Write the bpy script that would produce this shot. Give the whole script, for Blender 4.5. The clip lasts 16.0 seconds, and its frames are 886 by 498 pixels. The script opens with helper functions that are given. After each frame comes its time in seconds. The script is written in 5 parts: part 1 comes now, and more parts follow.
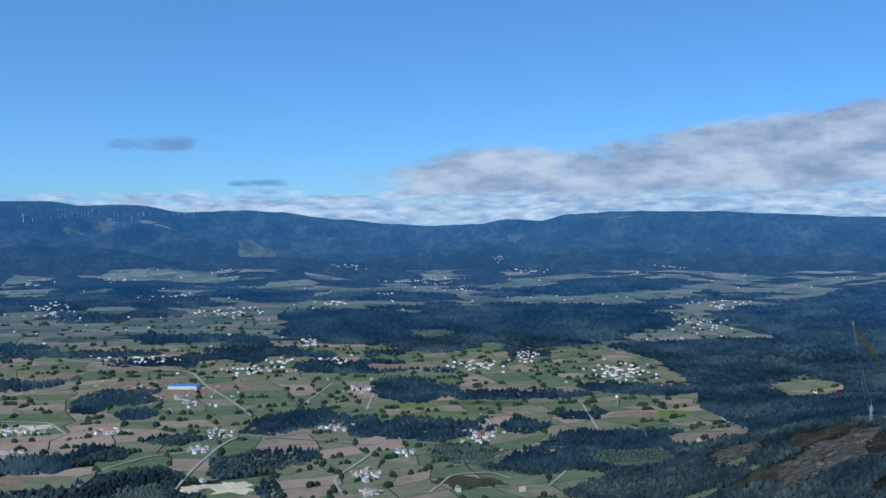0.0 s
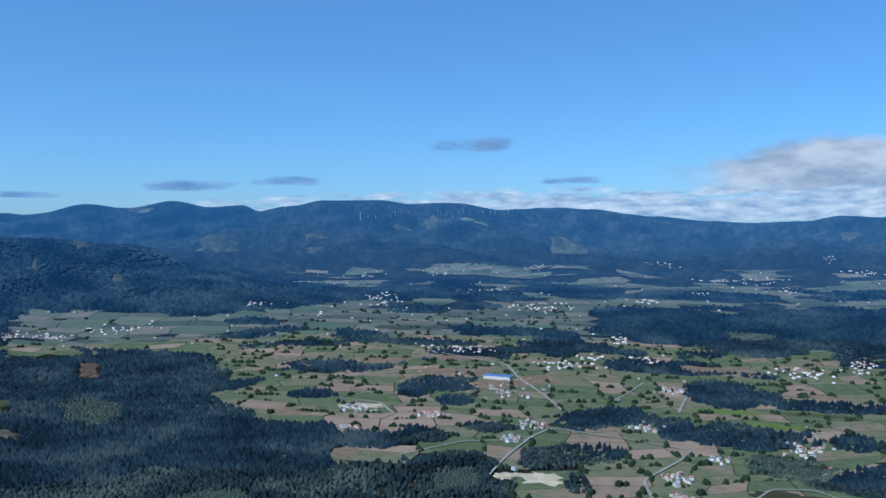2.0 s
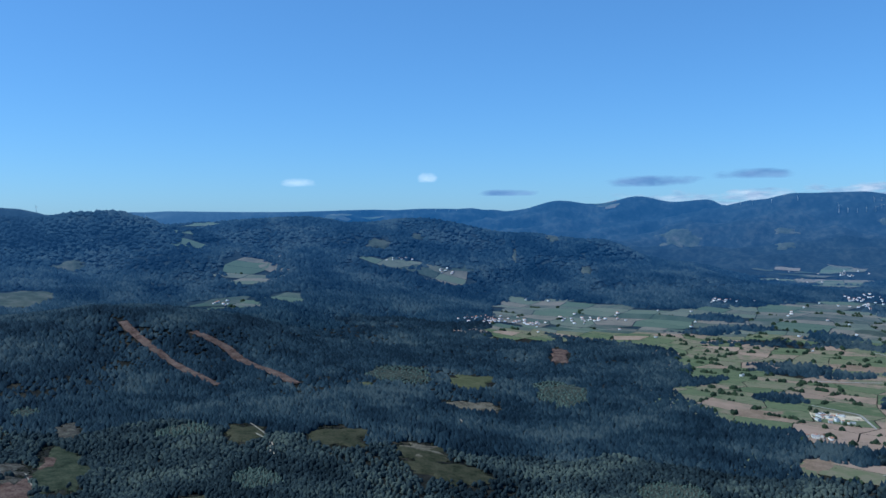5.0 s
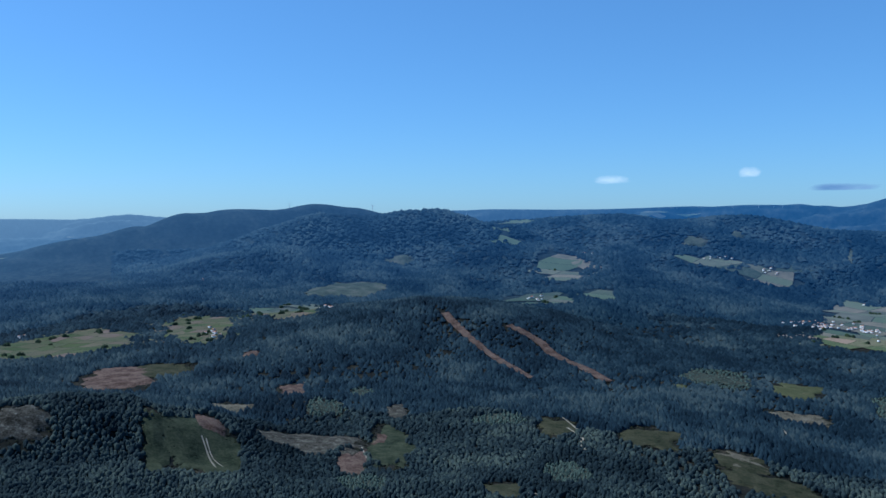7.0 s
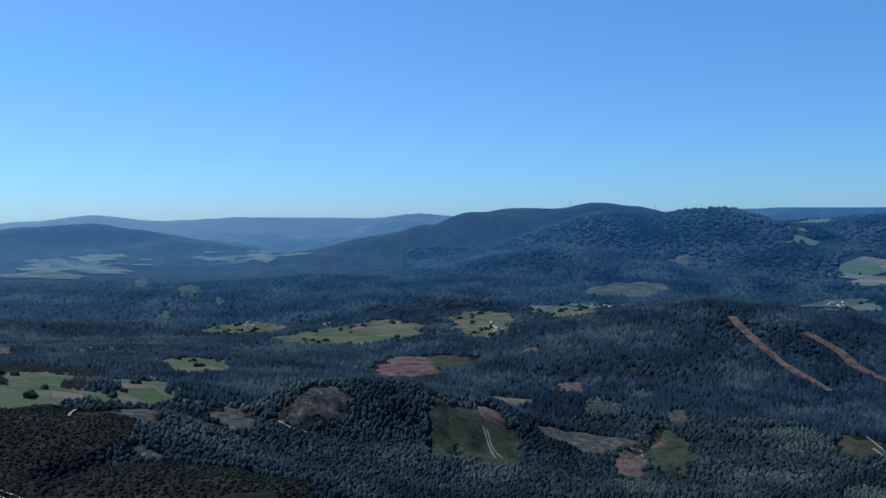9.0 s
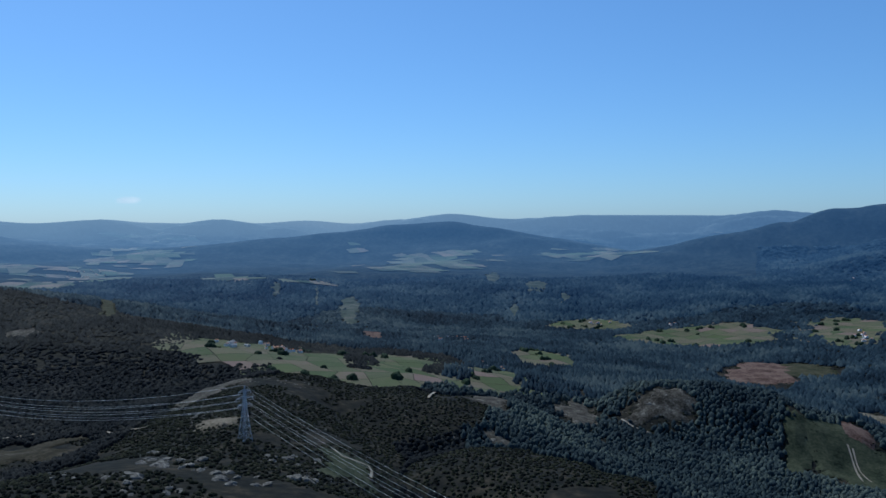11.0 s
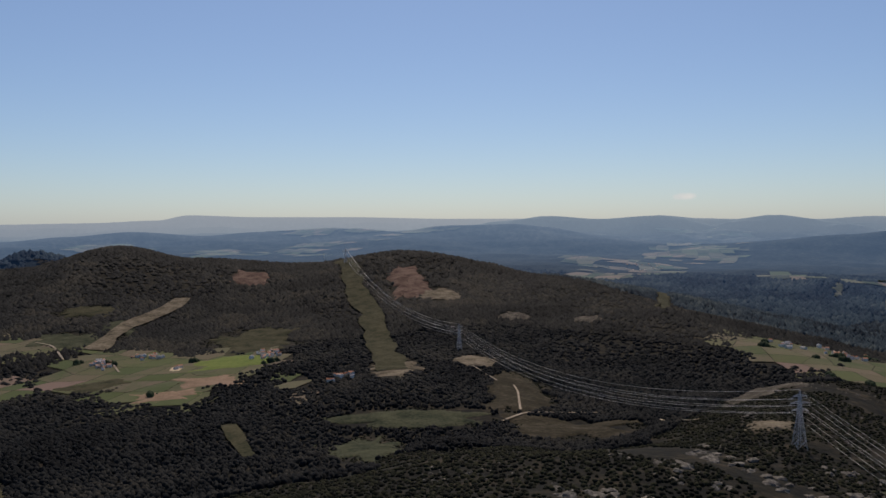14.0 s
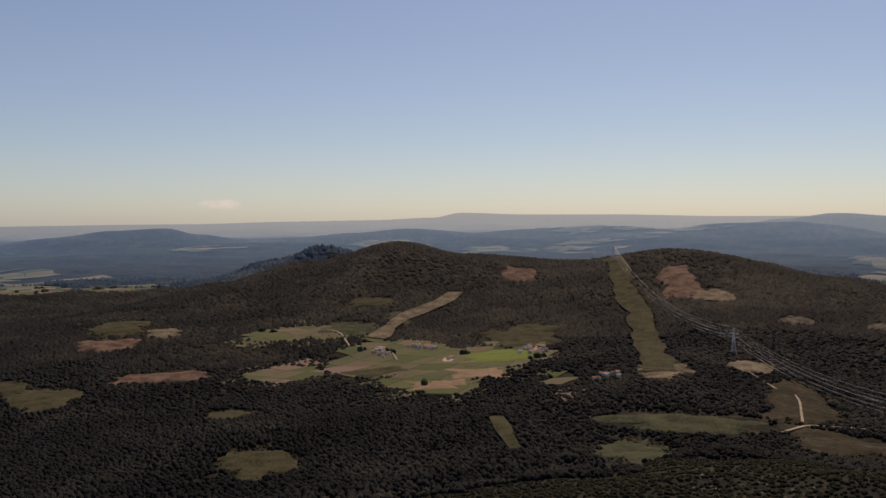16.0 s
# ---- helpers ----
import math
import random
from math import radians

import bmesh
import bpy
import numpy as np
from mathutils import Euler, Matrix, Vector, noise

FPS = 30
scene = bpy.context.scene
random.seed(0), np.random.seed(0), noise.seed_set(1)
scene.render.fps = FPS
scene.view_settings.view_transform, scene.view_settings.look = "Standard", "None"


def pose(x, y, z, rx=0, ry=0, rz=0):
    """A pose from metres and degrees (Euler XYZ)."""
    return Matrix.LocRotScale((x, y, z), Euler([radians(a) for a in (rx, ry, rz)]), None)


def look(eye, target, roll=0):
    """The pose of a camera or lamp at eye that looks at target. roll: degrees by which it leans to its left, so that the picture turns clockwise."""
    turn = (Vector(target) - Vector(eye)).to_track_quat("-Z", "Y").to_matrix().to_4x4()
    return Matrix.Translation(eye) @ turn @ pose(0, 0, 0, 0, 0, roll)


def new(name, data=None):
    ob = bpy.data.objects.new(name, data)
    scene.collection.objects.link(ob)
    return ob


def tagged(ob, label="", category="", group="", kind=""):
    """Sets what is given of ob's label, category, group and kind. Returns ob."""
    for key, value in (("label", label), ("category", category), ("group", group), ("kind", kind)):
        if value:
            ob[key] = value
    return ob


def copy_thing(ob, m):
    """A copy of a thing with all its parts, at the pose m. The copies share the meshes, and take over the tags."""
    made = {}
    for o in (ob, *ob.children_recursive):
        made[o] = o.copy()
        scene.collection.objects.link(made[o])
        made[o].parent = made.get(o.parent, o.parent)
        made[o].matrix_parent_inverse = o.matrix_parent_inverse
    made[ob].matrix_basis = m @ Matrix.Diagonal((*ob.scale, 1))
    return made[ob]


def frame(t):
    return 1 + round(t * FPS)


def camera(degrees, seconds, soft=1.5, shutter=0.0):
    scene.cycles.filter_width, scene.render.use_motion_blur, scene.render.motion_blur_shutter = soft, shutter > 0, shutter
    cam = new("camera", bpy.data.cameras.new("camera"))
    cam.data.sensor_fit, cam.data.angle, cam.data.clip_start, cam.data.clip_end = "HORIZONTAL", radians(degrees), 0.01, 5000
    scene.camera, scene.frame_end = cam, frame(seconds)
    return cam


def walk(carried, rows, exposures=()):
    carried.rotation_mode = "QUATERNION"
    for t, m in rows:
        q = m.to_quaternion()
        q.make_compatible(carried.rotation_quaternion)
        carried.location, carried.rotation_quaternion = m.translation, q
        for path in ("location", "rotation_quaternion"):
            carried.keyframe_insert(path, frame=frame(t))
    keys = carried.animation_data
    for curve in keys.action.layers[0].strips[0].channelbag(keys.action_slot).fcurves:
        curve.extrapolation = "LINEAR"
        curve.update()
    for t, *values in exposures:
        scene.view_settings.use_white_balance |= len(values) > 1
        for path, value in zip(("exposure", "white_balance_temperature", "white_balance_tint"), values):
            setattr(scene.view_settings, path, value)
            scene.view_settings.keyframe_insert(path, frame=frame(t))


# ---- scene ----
# ======== camera: hovers over a summit and turns to its left ========
EYE_Z = 400.0
cam = camera(54.3, 16.0)
TURN = [(0.0, 0.00, -1.30, 0.36), (0.5, 5.11, -1.31, 0.33), (1.0, 10.22, -1.34, 0.30), (1.5, 15.25, -1.36, 0.26),
        (2.0, 20.45, -1.40, 0.20), (2.5, 25.61, -1.44, 0.18), (3.0, 30.59, -1.47, 0.19), (3.5, 35.51, -1.49, 0.21),
        (3.7, 37.48, -1.52, 0.20), (5.8, 58.92, -1.63, 0.30), (6.0, 61.10, -1.64, 0.28), (6.5, 66.52, -1.67, 0.29),
        (7.0, 71.05, -1.69, 0.30), (7.5, 75.37, -1.71, 0.30), (8.0, 79.67, -1.71, 0.28), (8.2, 81.54, -1.72, 0.25),
        (10.3, 102.85, -1.71, 0.17), (10.5, 104.99, -1.74, 0.19), (11.0, 112.05, -1.78, 0.22), (11.5, 118.96, -1.81, 0.22),
        (12.0, 125.66, -1.82, 0.20), (12.5, 132.15, -1.85, 0.20), (13.0, 138.64, -1.88, 0.21), (13.5, 145.01, -1.90, 0.22),
        (13.8, 147.40, -1.91, 0.24), (14.0, 147.63, -1.92, 0.25), (14.5, 147.24, -1.95, 0.24), (15.0, 147.93, -1.99, 0.24),
        (15.5, 154.45, -1.99, 0.27), (16.0, 165.24, -2.03, 0.23)]
walk(cam, [(t, pose(0, 0, EYE_Z, 90 + p, r, y)) for t, y, p, r in TURN],
     exposures=[(0.0, 0.32, 5200, 0), (3.7, 0.40, 5150, -1), (6.0, 0.40, 5150, -1), (8.0, 0.36, 5200, 0), (11.0, 0.14, 5450, 3), (12.5, 0.04, 6300, 10), (14.0, 0.02, 7800, 18), (16.0, 0.09, 9800, 25)])

# ======== light: one high sun behind the first view, clear sky ========
SUN_BEARING, SUN_HEIGHT = 146.0, 50.0      # degrees: turned left from north, above the horizon
world = bpy.data.worlds.new("world")
scene.world = world
world.use_nodes = True
wn = world.node_tree
sky = wn.nodes.new("ShaderNodeTexSky")
sky.sky_type = 'NISHITA'
sky.sun_disc = False
sky.sun_elevation = radians(SUN_HEIGHT)
sky.sun_rotation = radians(-SUN_BEARING)
sky.altitude = 600
sky.air_density, sky.dust_density, sky.ozone_density = 0.95, 0.75, 5.0
tint = wn.nodes.new("ShaderNodeMix")
tint.data_type, tint.blend_type = 'RGBA', 'MULTIPLY'
tint.inputs["Factor"].default_value = 1.0
tint.inputs["B"].default_value = (0.78, 0.945, 1.10, 1)
wn.links.new(sky.outputs["Color"], tint.inputs["A"])
veil = wn.nodes.new("ShaderNodeMix")
veil.data_type = 'RGBA'
veil.inputs["Factor"].default_value = 0.14
veil.inputs["B"].default_value = (3.2, 5.6, 9.6, 1)
wn.links.new(tint.outputs["Result"], veil.inputs["A"])
wn.links.new(veil.outputs["Result"], wn.nodes["Background"].inputs["Color"])
wn.nodes["Background"].inputs["Strength"].default_value = 0.082
sun = new("sun", bpy.data.lights.new("sun", 'SUN'))
sun.data.energy, sun.data.angle, sun.data.color = 3.6, radians(0.53), (1.0, 0.95, 0.87)
sb, sh = radians(SUN_BEARING), radians(SUN_HEIGHT)
sun.matrix_world = look((-math.sin(sb) * math.cos(sh) * 1000, math.cos(sb) * math.cos(sh) * 1000, 400 + math.sin(sh) * 1000), (0, 0, 400))


# ======== materials ========
def rgb(h):
    return tuple(((int(h[i:i + 2], 16) / 255 + 0.055) / 1.055) ** 2.4 if int(h[i:i + 2], 16) > 10 else int(h[i:i + 2], 16) / 3300 for i in (0, 2, 4)) + (1,)


def material(name, colours, scale=0.02, rough=0.9, bump=0.0, fine=0.0, metal=0.0, glow=None, island=0.0, each=0.0, spec=0.04, span=None):
    """Noise between colours at one large and one fine scale, in metres; island/each: how far pieces or objects differ."""
    m = bpy.data.materials.new(name)
    m.use_nodes = True
    nt = m.node_tree
    bsdf = nt.nodes["Principled BSDF"]
    co = nt.nodes.new("ShaderNodeTexCoord")
    geo = nt.nodes.new("ShaderNodeNewGeometry")
    n1 = nt.nodes.new("ShaderNodeTexNoise")
    n1.inputs["Scale"].default_value, n1.inputs["Detail"].default_value, n1.inputs["Roughness"].default_value = scale, 6, 0.62
    nt.links.new(geo.outputs["Position"], n1.inputs["Vector"])
    fac = n1.outputs["Fac"]
    if fine:
        n2 = nt.nodes.new("ShaderNodeTexNoise")
        n2.inputs["Scale"].default_value, n2.inputs["Detail"].default_value = fine, 4
        nt.links.new(geo.outputs["Position"], n2.inputs["Vector"])
        mx = nt.nodes.new("ShaderNodeMix")
        mx.inputs["Factor"].default_value = 0.4
        nt.links.new(fac, mx.inputs["A"])
        nt.links.new(n2.outputs["Fac"], mx.inputs["B"])
        fac = mx.outputs["Result"]
    if island or each:
        info = nt.nodes.new("ShaderNodeObjectInfo") if each else geo
        rnd = info.outputs["Random"] if each else geo.outputs["Random Per Island"]
        mx = nt.nodes.new("ShaderNodeMix")
        mx.inputs["Factor"].default_value = each or island
        nt.links.new(fac, mx.inputs["A"])
        nt.links.new(rnd, mx.inputs["B"])
        fac = mx.outputs["Result"]
    ramp = nt.nodes.new("ShaderNodeValToRGB")
    el = ramp.color_ramp.elements
    lo, hi = (0.03, 0.97) if (island > 0.5 or each > 0.5) else (0.34, 0.66)
    lo, hi = span or (lo, hi)
    for i, c in enumerate(colours):
        p = lo + (hi - lo) * i / max(1, len(colours) - 1)
        e = el[i] if i < 2 else el.new(p)
        e.position, e.color = p, c if len(c) == 4 else (*c, 1)
    nt.links.new(fac, ramp.inputs["Fac"])
    nt.links.new(ramp.outputs["Color"], bsdf.inputs["Base Color"])
    bsdf.inputs["Roughness"].default_value, bsdf.inputs["Metallic"].default_value = rough, metal
    bsdf.inputs["Specular IOR Level"].default_value = spec
    if bump:
        b = nt.nodes.new("ShaderNodeBump")
        b.inputs["Strength"].default_value, b.inputs["Distance"].default_value = 0.8, bump
        nt.links.new(fac, b.inputs["Height"])
        nt.links.new(b.outputs["Normal"], bsdf.inputs["Normal"])
    if glow:
        bsdf.inputs["Emission Color"].default_value = (*glow[:3], 1)
        bsdf.inputs["Emission Strength"].default_value = 1.0
    return m


M = {}
M["ground"] = material("forest_floor", [(0.0070, 0.0078, 0.0077), (0.0121, 0.0127, 0.0112), (0.0203, 0.0189, 0.0147), (0.0419, 0.0351, 0.0252)], 0.03, 0.95, 2.0, 0.12)
# far sheets: bluish base colours stand in for haze, emission adds more below
M["hills"] = material("hazed_forest", [(0.010, 0.017, 0.021), (0.018, 0.028, 0.033), (0.036, 0.046, 0.046)], 0.012, 0.95, 8.0, 0.05)
M["range"] = material("hazed_mountain_forest", [(0.012, 0.020, 0.026), (0.022, 0.033, 0.040), (0.050, 0.060, 0.060)], 0.008, 0.95, 10.0, 0.04)


def haze_glow(m, gain=1.0):
    """Haze put into the emission of far land: grows with the way out from the summit and towards the sun's side."""
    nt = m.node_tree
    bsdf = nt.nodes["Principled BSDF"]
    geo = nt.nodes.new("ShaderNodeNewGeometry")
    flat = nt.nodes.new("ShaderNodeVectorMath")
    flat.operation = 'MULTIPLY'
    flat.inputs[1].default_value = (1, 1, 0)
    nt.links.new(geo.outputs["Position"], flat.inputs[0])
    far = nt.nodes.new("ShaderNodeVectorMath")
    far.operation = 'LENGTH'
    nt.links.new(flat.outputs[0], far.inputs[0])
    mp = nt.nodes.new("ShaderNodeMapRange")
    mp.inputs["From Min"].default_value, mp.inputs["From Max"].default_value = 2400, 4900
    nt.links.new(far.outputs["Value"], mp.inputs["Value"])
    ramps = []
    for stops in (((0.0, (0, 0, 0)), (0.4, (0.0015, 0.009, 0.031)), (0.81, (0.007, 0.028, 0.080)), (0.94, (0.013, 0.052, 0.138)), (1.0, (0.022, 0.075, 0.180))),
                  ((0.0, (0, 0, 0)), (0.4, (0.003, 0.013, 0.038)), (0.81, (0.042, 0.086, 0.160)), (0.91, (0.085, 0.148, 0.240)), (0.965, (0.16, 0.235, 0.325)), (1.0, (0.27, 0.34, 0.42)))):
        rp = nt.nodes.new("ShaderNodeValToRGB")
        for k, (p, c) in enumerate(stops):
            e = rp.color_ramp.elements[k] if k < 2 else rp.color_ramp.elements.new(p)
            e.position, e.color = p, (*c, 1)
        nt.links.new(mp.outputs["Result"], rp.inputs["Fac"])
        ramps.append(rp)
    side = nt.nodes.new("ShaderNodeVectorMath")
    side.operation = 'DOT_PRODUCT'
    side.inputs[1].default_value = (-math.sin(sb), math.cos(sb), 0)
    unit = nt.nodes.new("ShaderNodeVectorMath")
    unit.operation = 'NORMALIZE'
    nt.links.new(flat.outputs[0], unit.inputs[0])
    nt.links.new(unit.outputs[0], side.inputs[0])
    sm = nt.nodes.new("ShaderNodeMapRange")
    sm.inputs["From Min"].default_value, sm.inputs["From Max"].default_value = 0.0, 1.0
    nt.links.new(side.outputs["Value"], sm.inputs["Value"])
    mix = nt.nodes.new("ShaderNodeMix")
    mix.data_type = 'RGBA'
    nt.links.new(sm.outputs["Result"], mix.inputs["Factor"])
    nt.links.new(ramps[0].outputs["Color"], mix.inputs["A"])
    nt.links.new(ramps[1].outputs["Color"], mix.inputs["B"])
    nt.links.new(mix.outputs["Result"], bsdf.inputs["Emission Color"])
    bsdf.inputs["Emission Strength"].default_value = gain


haze_glow(M["hills"])
haze_glow(M["range"])
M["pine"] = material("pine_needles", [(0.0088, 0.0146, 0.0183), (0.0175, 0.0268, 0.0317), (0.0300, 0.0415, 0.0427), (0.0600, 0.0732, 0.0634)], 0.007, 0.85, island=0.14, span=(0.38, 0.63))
# brown woods towards the sun: backlit shade is put into the base colour
M["backlit_brown_woods"] = material("backlit_brown_woods", [(0.0046, 0.0060, 0.0072), (0.0078, 0.0097, 0.0113), (0.0130, 0.0147, 0.0154), (0.0257, 0.0250, 0.0218)], 0.007, 0.85, island=0.14, span=(0.37, 0.64))
# same pines from about 1.4 km on, some haze mixed into their colour
M["pine_mid"] = material("hazed_pine_woods", [(0.0057, 0.0123, 0.0205), (0.0113, 0.0223, 0.0342), (0.0192, 0.0335, 0.0456), (0.0405, 0.0558, 0.0627)], 0.006, 0.85, island=0.14, span=(0.38, 0.63))
# farthest trees: haze painted as a blue tint of the needles, plus glow
M["pine_far"] = material("hazed_woods", [(0.006, 0.015, 0.025), (0.012, 0.025, 0.037), (0.021, 0.037, 0.048), (0.038, 0.055, 0.062)], 0.005, 0.85, island=0.14, span=(0.38, 0.63))
haze_glow(M["pine_far"])
GLADE_COLOURS = [(0.036, 0.051, 0.022), (0.060, 0.074, 0.034), (0.098, 0.085, 0.059), (0.044, 0.065, 0.028), (0.140, 0.099, 0.087), (0.064, 0.080, 0.036), (0.108, 0.093, 0.067), (0.050, 0.068, 0.031), (0.120, 0.101, 0.078)]
M["glade"] = material("glade_grass", GLADE_COLOURS, 0.03, 0.95, 0.4, 0.25, each=0.8)
M["glade_far"] = material("far_glade_grass", GLADE_COLOURS, 0.03, 0.95, 0.4, 0.25, island=0.8)
M["bluegum"] = material("eucalyptus_leaves", [(0.030, 0.045, 0.040), (0.050, 0.070, 0.060), (0.085, 0.105, 0.085)], 0.02, 0.7, island=0.6)
M["broadleaf"] = material("oak_leaves", [(0.0102, 0.0180, 0.0125), (0.0221, 0.0344, 0.0200), (0.0382, 0.0541, 0.0275)], 0.02, 0.85, island=0.6)
FIELD_COLOURS = [(0.085, 0.100, 0.055), (0.100, 0.116, 0.062), (0.072, 0.092, 0.046), (0.120, 0.122, 0.072), (0.150, 0.130, 0.086), (0.105, 0.115, 0.062), (0.172, 0.134, 0.096), (0.225, 0.155, 0.116), (0.255, 0.180, 0.136)]
M["field"] = material("farm_field", FIELD_COLOURS, 0.0045, 0.95, 0.4, 0.05, each=0.42, span=(0.28, 0.72))
M["fields_far"] = material("far_fields", FIELD_COLOURS, 0.0045, 0.95, fine=0.05, island=0.42, span=(0.28, 0.72))

# ======== the lie of the land ========
# Bearings are degrees turned left from north (+y), seen from the summit under the camera; dips are degrees above the horizon.
# Past 1.8 km the distance is drawn in towards 4.9 km, heights and sizes with it.
DRAW_IN, LIMIT = 1800.0, 4900.0


def drawn(r):
    k = LIMIT - DRAW_IN
    return np.where(r < DRAW_IN, r, DRAW_IN + k * (1 - np.exp(-np.maximum(r - DRAW_IN, 0) / k)))


def plan(az, r):
    a = np.radians(az)
    return -np.sin(a) * r, np.cos(a) * r


def hash01(ix, iy, seed):
    h = (ix.astype(np.int64) * 374761393 + iy.astype(np.int64) * 668265263 + seed * 974634877) & 0xFFFFFFFF
    h = ((h ^ (h >> 13)) * 1274126177) & 0xFFFFFFFF
    return ((h ^ (h >> 16)) & 0xFFFFFF) / float(0xFFFFFF)


def vnoise(x, y, seed=0):
    ix, iy = np.floor(x), np.floor(y)
    fx, fy = x - ix, y - iy
    fx, fy = fx * fx * (3 - 2 * fx), fy * fy * (3 - 2 * fy)
    a, b = hash01(ix, iy, seed), hash01(ix + 1, iy, seed)
    c, d = hash01(ix, iy + 1, seed), hash01(ix + 1, iy + 1, seed)
    return (a + (b - a) * fx) * (1 - fy) + (c + (d - c) * fx) * fy


def fbm(x, y, size, octaves=4, seed=0):
    v, amp, tot = 0.0, 1.0, 0.0
    for o in range(octaves):
        v = v + amp * (vnoise(x / size, y / size, seed + o * 7) - 0.5)
        tot += amp
        amp, size = amp * 0.5, size * 0.5
    return 2 * v / tot


def step(a, b, x):
    t = np.clip((x - a) / (b - a), 0, 1)
    return t * t * (3 - 2 * t)


